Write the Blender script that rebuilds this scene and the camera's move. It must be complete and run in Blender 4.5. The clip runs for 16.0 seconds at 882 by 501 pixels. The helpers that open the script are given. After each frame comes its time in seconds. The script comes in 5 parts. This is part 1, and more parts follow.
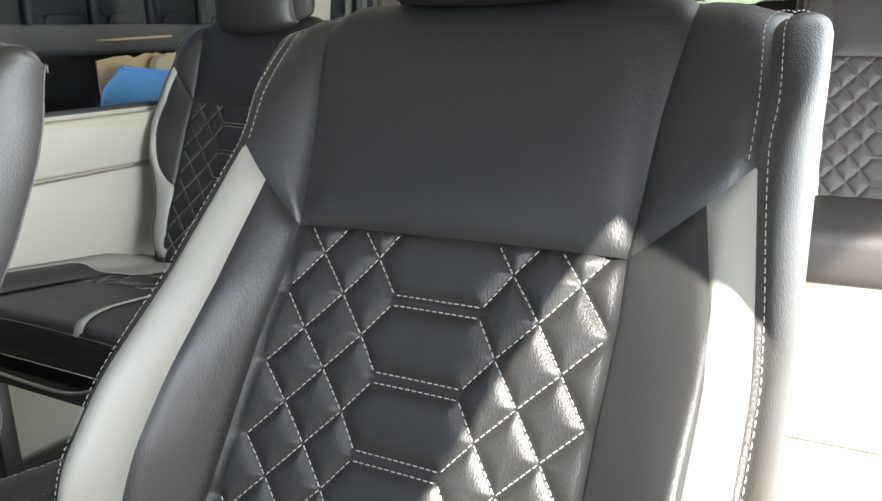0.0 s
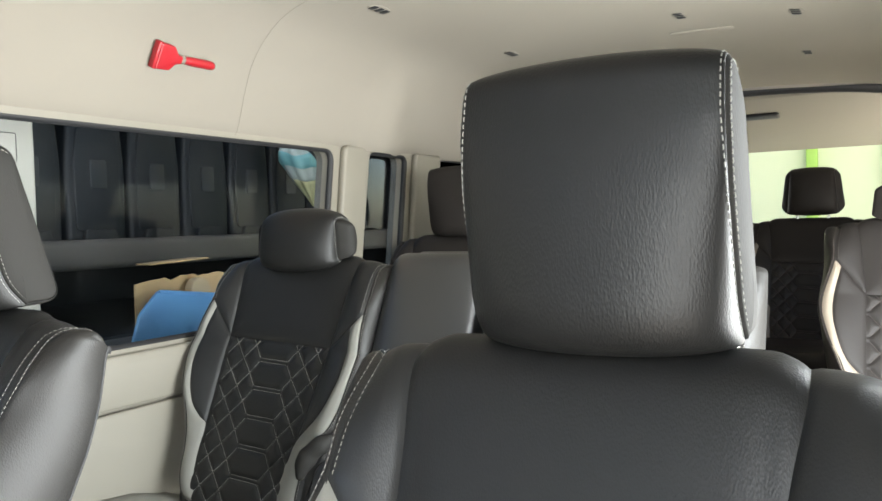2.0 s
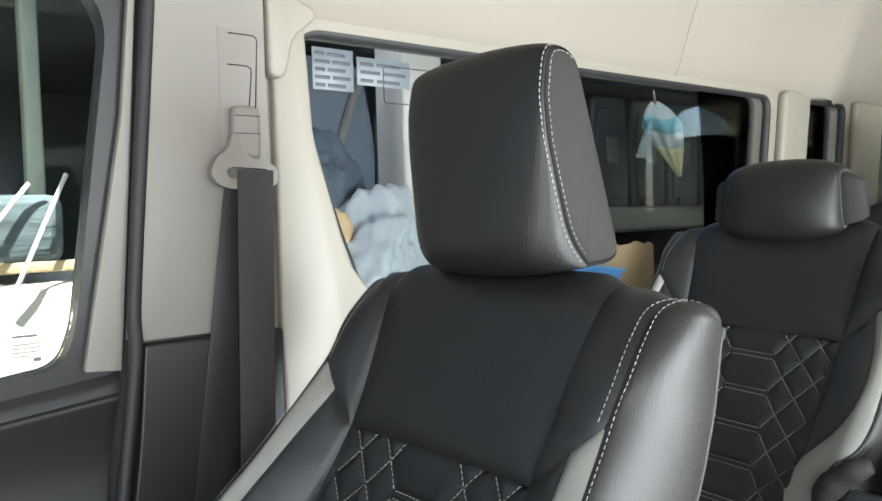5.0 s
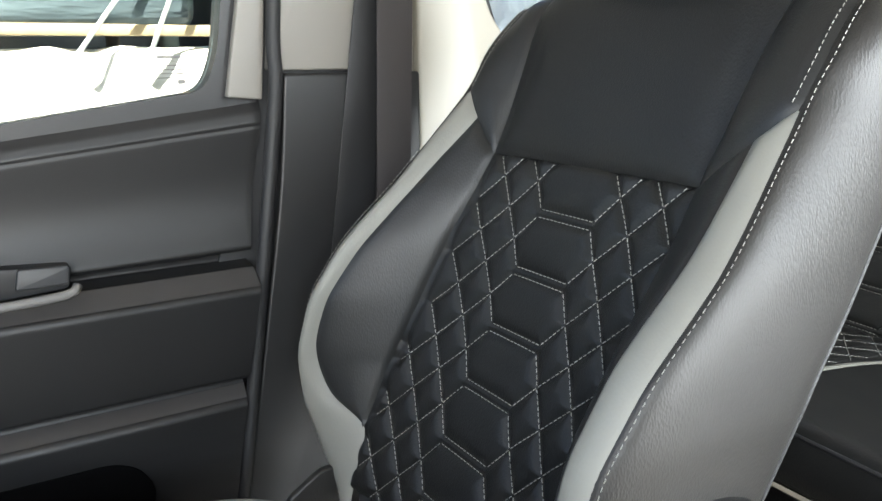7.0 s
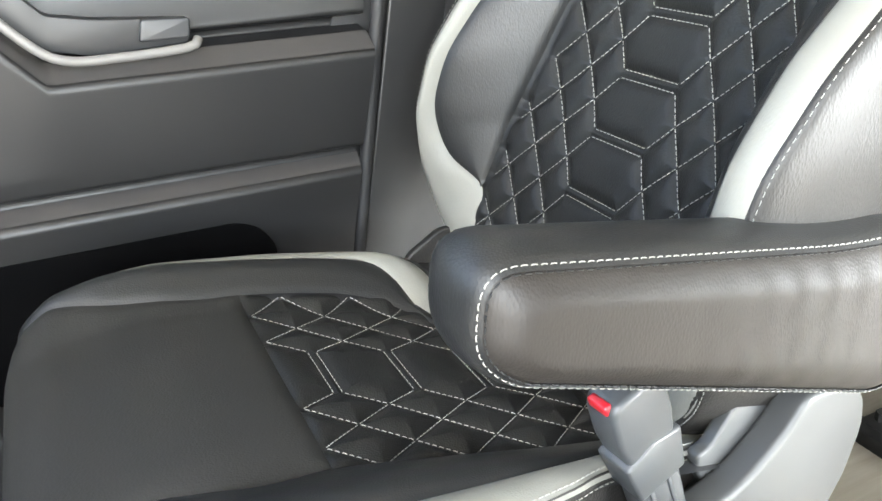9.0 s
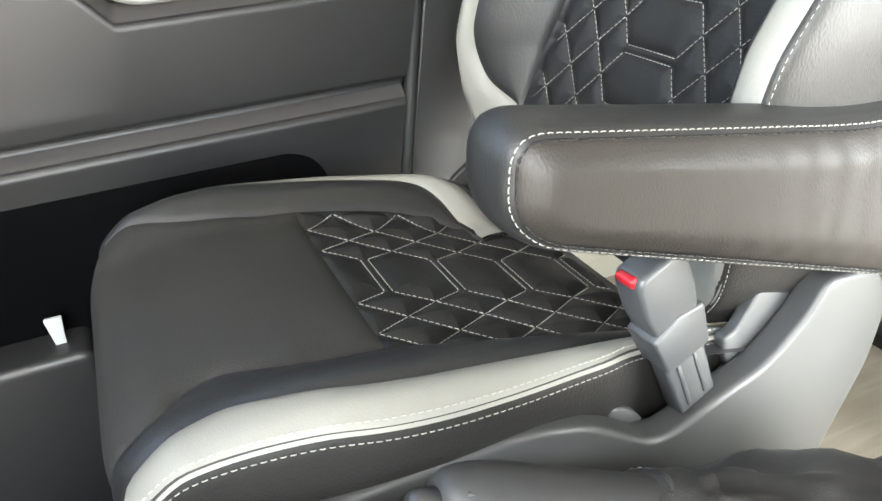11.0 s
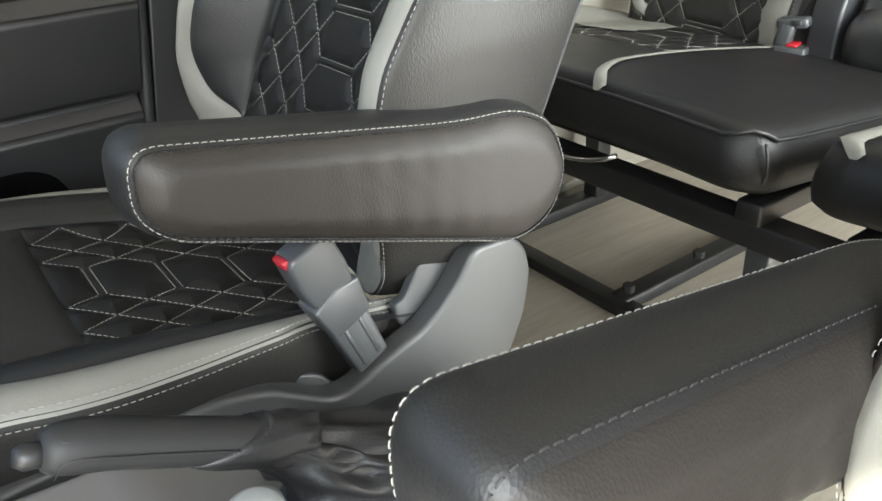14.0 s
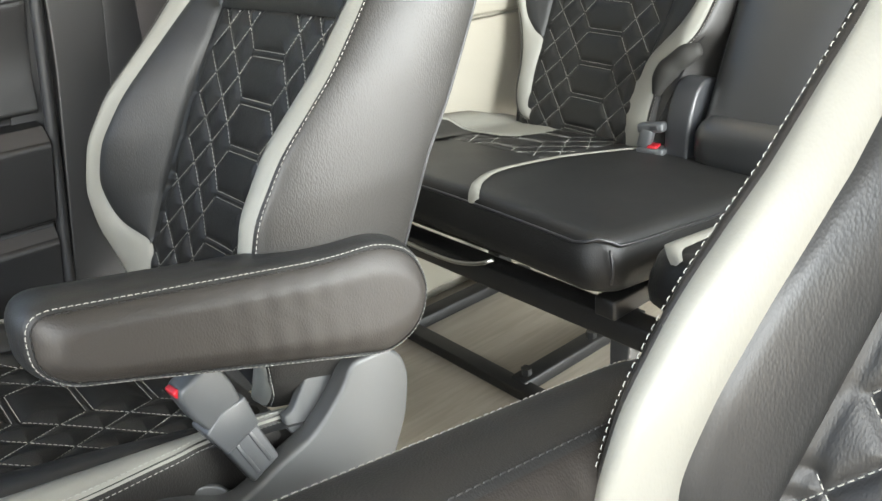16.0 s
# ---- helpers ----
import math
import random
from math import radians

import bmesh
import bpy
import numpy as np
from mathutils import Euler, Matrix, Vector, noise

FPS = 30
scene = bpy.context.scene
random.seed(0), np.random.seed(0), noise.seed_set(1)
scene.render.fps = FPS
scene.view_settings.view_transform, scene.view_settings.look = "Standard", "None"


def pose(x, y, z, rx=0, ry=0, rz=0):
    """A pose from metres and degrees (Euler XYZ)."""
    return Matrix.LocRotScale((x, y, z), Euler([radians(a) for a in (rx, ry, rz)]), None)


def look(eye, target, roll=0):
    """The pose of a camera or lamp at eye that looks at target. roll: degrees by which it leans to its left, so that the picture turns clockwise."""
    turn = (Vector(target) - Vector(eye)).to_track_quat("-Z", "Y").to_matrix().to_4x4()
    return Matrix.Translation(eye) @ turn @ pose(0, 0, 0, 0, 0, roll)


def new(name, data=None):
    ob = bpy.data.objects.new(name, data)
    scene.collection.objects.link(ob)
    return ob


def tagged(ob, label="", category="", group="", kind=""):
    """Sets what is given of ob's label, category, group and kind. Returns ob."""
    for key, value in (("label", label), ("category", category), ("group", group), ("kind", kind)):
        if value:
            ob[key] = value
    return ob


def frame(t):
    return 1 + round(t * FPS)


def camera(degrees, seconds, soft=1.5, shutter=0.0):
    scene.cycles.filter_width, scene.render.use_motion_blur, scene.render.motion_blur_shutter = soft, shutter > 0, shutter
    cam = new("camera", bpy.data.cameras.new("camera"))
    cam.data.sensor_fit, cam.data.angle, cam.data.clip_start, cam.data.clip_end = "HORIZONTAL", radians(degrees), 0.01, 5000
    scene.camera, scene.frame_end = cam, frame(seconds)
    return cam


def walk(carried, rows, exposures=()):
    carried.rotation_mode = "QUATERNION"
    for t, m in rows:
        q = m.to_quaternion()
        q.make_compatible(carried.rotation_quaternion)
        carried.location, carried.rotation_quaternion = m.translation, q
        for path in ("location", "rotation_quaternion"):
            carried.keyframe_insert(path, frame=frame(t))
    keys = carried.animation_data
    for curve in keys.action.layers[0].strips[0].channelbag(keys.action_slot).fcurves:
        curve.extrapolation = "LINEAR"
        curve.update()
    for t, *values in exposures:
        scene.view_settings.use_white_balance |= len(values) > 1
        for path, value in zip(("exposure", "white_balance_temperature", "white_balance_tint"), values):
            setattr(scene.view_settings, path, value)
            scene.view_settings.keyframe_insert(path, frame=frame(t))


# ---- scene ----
cam = camera(58.86, 16.0)
PATH = [
    (0, (0.771, 0.111, 0.909), (-0.188, 1.785, 0.382), -2.0),
    (0.5, (0.764, 0.111, 0.946), (-0.194, 1.827, 0.573), -1.3),
    (1, (0.755, 0.111, 0.980), (-0.193, 1.856, 0.742), -0.9),
    (1.5, (0.732, 0.117, 1.008), (-0.215, 1.872, 0.857), -1.1),
    (2, (0.693, 0.111, 1.041), (-0.306, 1.843, 0.969), -1.5),
    (2.5, (0.621, 0.109, 1.056), (-0.519, 1.752, 1.004), -1.6),
    (3, (0.528, 0.104, 1.046), (-0.779, 1.615, 0.970), -1.2),
    (3.5, (0.441, 0.109, 1.040), (-0.966, 1.528, 0.952), -1.0),
    (3.7, (0.407, 0.114, 1.034), (-1.020, 1.513, 0.943), -1.0),
    (5.8, (0.126, 0.146, 0.956), (-1.500, 1.298, 0.777), -1.1),
    (6, (0.133, 0.145, 0.938), (-1.505, 1.269, 0.705), -0.8),
    (6.5, (0.142, 0.127, 0.888), (-1.514, 1.187, 0.524), -0.2),
    (7, (0.135, 0.115, 0.863), (-1.521, 1.127, 0.378), -0.5),
    (7.5, (0.127, 0.106, 0.834), (-1.514, 1.079, 0.233), -0.7),
    (8, (0.124, 0.094, 0.806), (-1.506, 1.011, 0.096), -0.7),
    (8.5, (0.122, 0.074, 0.787), (-1.502, 0.928, -0.008), -1.1),
    (9, (0.124, 0.053, 0.765), (-1.504, 0.843, -0.086), -1.5),
    (9.5, (0.132, 0.033, 0.747), (-1.504, 0.750, -0.153), -2.2),
    (9.7, (0.137, 0.024, 0.736), (-1.500, 0.723, -0.176), -2.2),
    (11.8, (0.224, 0.036, 0.744), (-1.406, 0.724, -0.189), -6.7),
    (12, (0.232, 0.059, 0.745), (-1.372, 0.830, -0.168), -6.2),
    (12.5, (0.258, 0.094, 0.757), (-1.278, 1.005, -0.143), -5.2),
    (13, (0.280, 0.109, 0.756), (-1.201, 1.090, -0.162), -3.8),
    (13.5, (0.315, 0.113, 0.760), (-1.138, 1.110, -0.185), -3.5),
    (14, (0.345, 0.110, 0.772), (-1.101, 1.106, -0.186), -3.4),
    (14.5, (0.361, 0.108, 0.786), (-1.084, 1.103, -0.174), -3.3),
    (15, (0.374, 0.113, 0.797), (-1.056, 1.153, -0.136), -3.6),
    (15.5, (0.421, 0.116, 0.824), (-1.004, 1.202, -0.064), -3.9),
    (16, (0.459, 0.130, 0.865), (-0.959, 1.284, 0.053), -4.5),
]
walk(cam, [(t, look(eye, target, roll)) for t, eye, target, roll in PATH], exposures=[
    (0.0, 3.11, 6500, 10), (0.5, 3.11, 6500, 10), (1.0, 3.01, 6500, 10), (1.5, 3.30, 6600, 10), (2.0, 3.12, 6800, 10), (2.5, 3.19, 6800, 10), (3.0, 2.20, 6900, 10), (3.5, 2.95, 6600, 10),
    (6.0, 3.43, 6500, 10), (6.5, 3.65, 6500, 10), (7.0, 3.58, 6600, 10), (7.5, 3.73, 6700, 10), (8.0, 4.38, 6800, 10), (8.5, 3.90, 6900, 10), (9.0, 4.77, 6800, 10), (9.5, 4.92, 6700, 10),
    (12.0, 4.65, 7200, 10), (12.5, 4.90, 7200, 10), (13.0, 4.87, 7100, 10), (13.5, 4.19, 7100, 10), (14.0, 3.72, 7000, 10), (14.5, 3.72, 6900, 10), (15.0, 4.05, 6900, 10), (15.5, 4.08, 7000, 10), (16.0, 4.00, 7000, 10)])

# ---- world, sun ----
SUN_AZ, SUN_EL = radians(-62.0), radians(42.0)      # azimuth from +x towards +y, elevation
sun_to = Vector((math.cos(SUN_AZ) * math.cos(SUN_EL), math.sin(SUN_AZ) * math.cos(SUN_EL), math.sin(SUN_EL)))
world = bpy.data.worlds.new("sky")
scene.world = world
world.use_nodes = True
wt = world.node_tree
sky = wt.nodes.new("ShaderNodeTexSky")
sky.sky_type, sky.sun_disc = "NISHITA", False
sky.sun_elevation, sky.sun_rotation = SUN_EL, radians(90) - SUN_AZ
wt.links.new(sky.outputs[0], wt.nodes["Background"].inputs[0])
wt.nodes["Background"].inputs[1].default_value = 0.056
sun = new("sun", bpy.data.lights.new("sun", "SUN"))
sun.data.energy, sun.data.angle, sun.data.color = 5.0, radians(0.5), (1.0, 0.95, 0.87)
sun.matrix_world = look(sun_to * 20, (0, 0, 0))


def opening_light(name, size, watts, m):
    """Skylight that comes in through an open door."""
    lamp_data = bpy.data.lights.new(name, "AREA")
    lamp_data.shape, lamp_data.size, lamp_data.size_y = "RECTANGLE", size[0], size[1]
    lamp_data.energy, lamp_data.color = watts, (0.87, 0.95, 1.0)
    ob = new(name, lamp_data)
    ob.matrix_world = m
    return ob


opening_light("front_door_daylight", (0.75, 0.80), 3.3, look((1.00, -.30, 1.02), (.36, .58, .74)))
opening_light("sliding_door_daylight", (1.20, 1.15), 16.5, look((1.12, 1.40, .74), (-.20, 2.00, .50)))


# ---- materials ----
def mat(name, color, rough=0.5, metal=0.0, bump=0.0, scale=300.0, kind="noise", vary=0.12, vscale=6.0, spec=0.5, coat=0.0, detail=3.0):
    m = bpy.data.materials.new(name)
    m.use_nodes = True
    t, b = m.node_tree, m.node_tree.nodes["Principled BSDF"]
    b.inputs["Roughness"].default_value, b.inputs["Metallic"].default_value = rough, metal
    b.inputs["Specular IOR Level"].default_value, b.inputs["Coat Weight"].default_value = spec, coat
    co = t.nodes.new("ShaderNodeTexCoord")
    big = t.nodes.new("ShaderNodeTexNoise")
    big.inputs["Scale"].default_value, big.inputs["Detail"].default_value = vscale, 4.0
    t.links.new(co.outputs["Object"], big.inputs["Vector"])
    mix = t.nodes.new("ShaderNodeMix")
    mix.data_type = "RGBA"
    mix.inputs[6].default_value = (*[c * (1 - vary) for c in color], 1)
    mix.inputs[7].default_value = (*[min(1, c * (1 + vary)) for c in color], 1)
    t.links.new(big.outputs["Fac"], mix.inputs[0])
    t.links.new(mix.outputs[2], b.inputs["Base Color"])
    rr = t.nodes.new("ShaderNodeMapRange")
    rr.inputs["To Min"].default_value, rr.inputs["To Max"].default_value = rough - 0.06, rough + 0.06
    t.links.new(big.outputs["Fac"], rr.inputs["Value"])
    t.links.new(rr.outputs[0], b.inputs["Roughness"])
    if bump > 0:
        fine = t.nodes.new("ShaderNodeTexVoronoi" if kind == "leather" else "ShaderNodeTexNoise")
        fine.inputs["Scale"].default_value = scale
        t.links.new(co.outputs["Object"], fine.inputs["Vector"])
        out = fine.outputs["Fac"] if kind != "leather" else None
        if kind == "leather":
            fine.feature = "F1"
            mp = t.nodes.new("ShaderNodeMapping")
            mp.inputs["Scale"].default_value = (1.15, 1.0, 0.45)
            mp.inputs["Rotation"].default_value = (0.0, 0.15, 0.1)
            t.links.new(co.outputs["Object"], mp.inputs[0])
            t.links.new(mp.outputs[0], fine.inputs["Vector"])
            wob = t.nodes.new("ShaderNodeTexNoise")
            wob.inputs["Scale"].default_value, wob.inputs["Detail"].default_value = scale * 0.8, 2.0
            t.links.new(mp.outputs[0], wob.inputs["Vector"])
            add = t.nodes.new("ShaderNodeMath")
            add.operation = "MULTIPLY_ADD"
            add.inputs[1].default_value = 0.4
            t.links.new(wob.outputs["Fac"], add.inputs[0])
            t.links.new(fine.outputs["Distance"], add.inputs[2])
            out = add.outputs[0]
        elif kind == "streak":
            mp = t.nodes.new("ShaderNodeMapping")
            mp.inputs["Scale"].default_value, mp.inputs["Rotation"].default_value = (1.0, 0.16, 1.0), (0.5, 0.0, 0.0)
            t.links.new(co.outputs["Object"], mp.inputs[0])
            t.links.new(mp.outputs[0], fine.inputs["Vector"])
            t.links.new(mp.outputs[0], big.inputs["Vector"])
        else:
            fine.inputs["Detail"].default_value = detail
        bp = t.nodes.new("ShaderNodeBump")
        bp.inputs["Strength"].default_value, bp.inputs["Distance"].default_value = bump, 0.4 / scale
        t.links.new(out, bp.inputs["Height"])
        t.links.new(bp.outputs[0], b.inputs["Normal"])
    return m


M_BLACK = mat("black_leather", (0.0125, 0.0127, 0.0127), 0.45, bump=0.22, scale=600, kind="leather", vscale=14, spec=0.38)
M_QUILT = mat("black_quilted_leather", (0.0100, 0.0099, 0.0096), 0.46, bump=0.30, scale=600, kind="leather", vscale=14, spec=0.27)
M_BROWN = mat("dark_brown_leather", (0.013, 0.0108, 0.0096), 0.60, bump=0.22, scale=420, kind="leather", vscale=14, spec=0.22)
M_BEIGE = mat("worn_beige_leather", (0.15, 0.122, 0.092), 0.55, bump=0.15, scale=420, kind="leather")
M_BTHREAD = mat("brown_thread", (0.08, 0.066, 0.056), 0.7)
# black leather again, lightened to paint in daylight on gussets and cushion front
M_GUSSET = mat("smooth_black_leather_lit", (0.0200, 0.0193, 0.0178), 0.70, bump=0.20, scale=520, kind="leather", vscale=10, spec=0.16)
M_ARM = mat("warm_black_armrest_leather", (0.0185, 0.0160, 0.0141), 0.54, bump=0.26, scale=600, kind="leather", vscale=12, spec=0.34)
M_SIDE = mat("grey_black_side_leather", (0.0160, 0.0150, 0.0139), 0.47, bump=0.32, scale=600, kind="leather", vscale=10, spec=0.30)
M_WHITE = mat("off_white_leather", (0.162, 0.159, 0.140), 0.55, bump=0.16, scale=520, kind="leather", vary=0.06, vscale=9)
M_THREAD = mat("white_thread", (0.23, 0.225, 0.205), 0.7, vary=0.1, vscale=400)
M_GLOSS = mat("glossy_black_leather", (0.017, 0.0174, 0.018), 0.34, bump=0.14, scale=540, kind="leather", vscale=8, spec=1.0)
M_DTHREAD = mat("black_thread", (0.015, 0.015, 0.015), 0.7)
M_LEDGE = mat("brown_grey_ledge_top", (0.044, 0.041, 0.040), 0.5, bump=0.25, scale=1400, vary=0.08)
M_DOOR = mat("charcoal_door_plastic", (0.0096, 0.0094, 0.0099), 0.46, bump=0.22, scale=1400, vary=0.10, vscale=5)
M_DOORTOP = mat("black_soft_plastic", (0.030, 0.031, 0.033), 0.40, bump=0.3, scale=1300)
M_GREY = mat("grey_moulded_plastic", (0.039, 0.040, 0.040), 0.46, bump=0.25, scale=1500, vary=0.06)
M_MGREY = mat("mid_grey_trim_plastic", (0.13, 0.125, 0.12), 0.45, bump=0.2, scale=1500, vary=0.06)
M_CREAM = mat("cream_plastic_trim", (0.200, 0.184, 0.150), 0.5, bump=0.2, scale=1200, vary=0.05, vscale=3)
M_CREAMG = mat("greige_plastic_trim", (0.185, 0.173, 0.155), 0.5, bump=0.2, scale=1200, vary=0.05, vscale=3)
M_LINER = mat("beige_fabric_headliner", (0.208, 0.189, 0.158), 0.9, bump=0.5, scale=900, vary=0.05, vscale=2.5, spec=0.2)
M_BLACKP = mat("black_plastic", (0.014, 0.014, 0.015), 0.45, bump=0.2, scale=1500)
M_RUBBER = mat("black_rubber", (0.010, 0.010, 0.011), 0.6, bump=0.2, scale=900)
M_BELT = mat("charcoal_belt_webbing", (0.030, 0.026, 0.026), 0.75, bump=0.6, scale=700)
M_STEEL = mat("black_painted_steel", (0.008, 0.008, 0.008), 0.5, bump=0.15, scale=300, vscale=20)
M_CHROME = mat("zinc_plated_steel", (0.55, 0.55, 0.53), 0.3, metal=1.0, vary=0.08)
M_RED = mat("red_plastic", (0.30, 0.010, 0.016), 0.35, vary=0.08, vscale=30)
M_BUCKLE = mat("dark_grey_buckle_plastic", (0.040, 0.042, 0.044), 0.42, bump=0.2, scale=1500)
M_BLUE = mat("blue_plastic_sheet", (0.18, 0.46, 0.90), 0.4, bump=0.3, scale=14, vary=0.25, vscale=9)
M_CARD = mat("tan_cardboard", (0.62, 0.42, 0.22), 0.8, bump=0.2, scale=200)
M_BAG = mat("white_plastic_bag", (0.40, 0.42, 0.42), 0.4, bump=0.35, scale=30, vary=0.15, vscale=20)
M_SHEET = mat("white_cloth_sheet", (0.62, 0.61, 0.58), 0.75, bump=0.5, scale=12, vary=0.12, vscale=7)
M_WRAP = mat("clear_stretch_wrap", (0.10, 0.13, 0.145), 0.24, bump=0.55, scale=60, kind="streak", vary=0.75, vscale=34)
M_WOODS = mat("pale_timber", (0.55, 0.42, 0.26), 0.6, bump=0.3, scale=120)
M_TEAL = mat("teal_printed_cloth", (0.25, 0.62, 0.68), 0.6, vary=0.45, vscale=14)
M_PALE = mat("pale_printed_cloth", (0.62, 0.72, 0.70), 0.6, vary=0.3, vscale=18)
M_YELLOW = mat("pale_yellow_cloth", (0.70, 0.70, 0.40), 0.6, vary=0.2, vscale=20)
M_SLATE = mat("slate_blue_seat_vinyl", (0.014, 0.018, 0.023), 0.55)
M_JEAN = mat("grey_blue_quilted_cloth", (0.05, 0.07, 0.09), 0.7, bump=0.5, scale=25, vary=0.3, vscale=12)
M_VANB = mat("dark_van_shell", (0.040, 0.045, 0.050), 0.35, vary=0.2)
M_GARAGE = mat("pale_green_wall_paint", (0.46, 0.53, 0.37), 0.8, bump=0.2, scale=60, vary=0.06, vscale=1.5)
M_LIME = mat("lime_green_paint", (0.24, 0.42, 0.08), 0.6, vary=0.1)
M_CONC = mat("grey_concrete", (0.46, 0.44, 0.41), 0.85, bump=0.4, scale=40, vary=0.15, vscale=1.5)
M_PILL = mat("pinkish_white_pillar_paint", (0.66, 0.62, 0.55), 0.7, vary=0.05)


def floor_mat():
    m = mat("light_wood_vinyl", (0.52, 0.46, 0.38), 0.42, bump=0.0)
    t, b = m.node_tree, m.node_tree.nodes["Principled BSDF"]
    co = t.nodes.new("ShaderNodeTexCoord")
    mp = t.nodes.new("ShaderNodeMapping")
    mp.inputs["Scale"].default_value = (26.0, 2.2, 1.0)
    n1 = t.nodes.new("ShaderNodeTexNoise")
    n1.inputs["Scale"].default_value, n1.inputs["Detail"].default_value, n1.inputs["Distortion"].default_value = 2.2, 6.0, 1.2
    t.links.new(co.outputs["Object"], mp.inputs[0])
    t.links.new(mp.outputs[0], n1.inputs["Vector"])
    ramp = t.nodes.new("ShaderNodeValToRGB")
    ramp.color_ramp.elements[0].position, ramp.color_ramp.elements[0].color = 0.25, (0.235, 0.205, 0.163, 1)
    ramp.color_ramp.elements[1].position, ramp.color_ramp.elements[1].color = 0.75, (0.315, 0.278, 0.225, 1)
    t.links.new(n1.outputs["Fac"], ramp.inputs[0])
    t.links.new(ramp.outputs[0], b.inputs["Base Color"])
    return m


M_FLOOR = floor_mat()


def glass(name, tint, rough=0.0, ior=1.5):
    m = bpy.data.materials.new(name)
    m.use_nodes = True
    t = m.node_tree
    t.nodes.remove(t.nodes["Principled BSDF"])
    tr, gl, mx, fr = (t.nodes.new("ShaderNode" + k) for k in ("BsdfTransparent", "BsdfGlossy", "MixShader", "Fresnel"))
    tr.inputs[0].default_value, gl.inputs["Roughness"].default_value = (*tint, 1), rough
    fr.inputs["IOR"].default_value = ior
    t.links.new(fr.outputs[0], mx.inputs[0])
    t.links.new(tr.outputs[0], mx.inputs[1])
    t.links.new(gl.outputs[0], mx.inputs[2])
    t.links.new(mx.outputs[0], t.nodes["Material Output"].inputs[0])
    return m


M_TINT = glass("dark_privacy_glass", (0.72, 0.75, 0.77), ior=1.18)
M_SCREEN = glass("tinted_windscreen_glass", (0.74, 0.79, 0.80))
M_CLEAR = glass("clear_door_glass", (0.80, 0.84, 0.82), ior=1.2)


# ---- mesh helpers ----
def mesh_of(name, verts, faces, smooth=True):
    me = bpy.data.meshes.new(name)
    me.from_pydata([tuple(map(float, v)) for v in verts], [], [tuple(map(int, f)) for f in faces])
    bm = bmesh.new()
    bm.from_mesh(me)
    bmesh.ops.remove_doubles(bm, verts=bm.verts, dist=1e-6)
    bmesh.ops.recalc_face_normals(bm, faces=bm.faces)
    bm.to_mesh(me)
    bm.free()
    if smooth:
        me.polygons.foreach_set("use_smooth", [True] * len(me.polygons))
    return me


def raw_mesh(name, verts, faces, smooth=False):
    me = bpy.data.meshes.new(name)
    me.from_pydata([tuple(map(float, v)) for v in verts], [], [tuple(map(int, f)) for f in faces])
    if smooth:
        me.polygons.foreach_set("use_smooth", [True] * len(me.polygons))
    return me


def part(name, me, material, parent=None, label="", m=None):
    """One mesh (a bmesh or mesh data) as one object under a thing or a part."""
    if isinstance(me, bmesh.types.BMesh):
        data = bpy.data.meshes.new(name)
        me.to_mesh(data)
        me.free()
        me = data
    if material and not me.materials:
        me.materials.append(material)
    ob = new(name, me)
    if parent:
        ob.parent = parent
    if m is not None:
        ob.matrix_basis = m
    return tagged(ob, label, kind="stuff" if "stitching" in name else "")


def empty(name, m, label="", category="", group="", kind=""):
    ob = new(name)
    ob.empty_display_size = 0.05
    ob.matrix_basis = m
    return tagged(ob, label, category, group, kind)


def box(x0, x1, y0, y1, z0, z1, bevel=0.004, seg=2):
    bm = bmesh.new()
    bmesh.ops.create_cube(bm, size=1, matrix=Matrix.LocRotScale(((x0 + x1) / 2, (y0 + y1) / 2, (z0 + z1) / 2), None, (abs(x1 - x0), abs(y1 - y0), abs(z1 - z0))))
    if bevel > 0:
        bmesh.ops.bevel(bm, geom=bm.edges[:], offset=bevel, segments=seg, profile=0.5, affect="EDGES")
        for f in bm.faces:
            f.smooth = True
    bmesh.ops.recalc_face_normals(bm, faces=bm.faces)
    return bm


def spline(pts, n):
    """Points along a smooth curve through pts, evenly by length."""
    p = np.array(pts, float)
    q = np.vstack([2 * p[0] - p[1], p, 2 * p[-1] - p[-2]])
    out = []
    for i in range(1, len(q) - 2):
        t = np.linspace(0, 1, 24, endpoint=False)[:, None]
        a, b, c, d = q[i - 1], q[i], q[i + 1], q[i + 2]
        out.append(0.5 * (2 * b + (c - a) * t + (2 * a - 5 * b + 4 * c - d) * t**2 + (3 * b - a - 3 * c + d) * t**3))
    out = np.vstack(out + [p[-1:]])
    s = np.r_[0, np.cumsum(np.linalg.norm(np.diff(out, axis=0), axis=1))]
    u = np.linspace(0, s[-1], n)
    return np.stack([np.interp(u, s, out[:, k]) for k in range(out.shape[1])], 1)


def grid_faces(n, m, off=0):
    return [(off + i * m + j, off + i * m + j + 1, off + (i + 1) * m + j + 1, off + (i + 1) * m + j) for i in range(n - 1) for j in range(m - 1)]


def tube(path, radius, seg=8, cap=True, closed=False):
    p = np.array(path, float)
    n = len(p)
    rad = np.full(n, radius) if np.isscalar(radius) else np.array(radius, float)
    tan = np.gradient(p, axis=0)
    if closed:
        tan = np.roll(p, -1, 0) - np.roll(p, 1, 0)
    tan /= np.linalg.norm(tan, axis=1)[:, None] + 1e-12
    up = np.array([0.0, 0.0, 1.0]) if abs(tan[0][2]) < 0.9 else np.array([1.0, 0, 0])
    verts = []
    for i in range(n):
        side = np.cross(tan[i], up)
        side /= np.linalg.norm(side) + 1e-12
        up = np.cross(side, tan[i])
        for k in range(seg):
            a = 2 * math.pi * k / seg
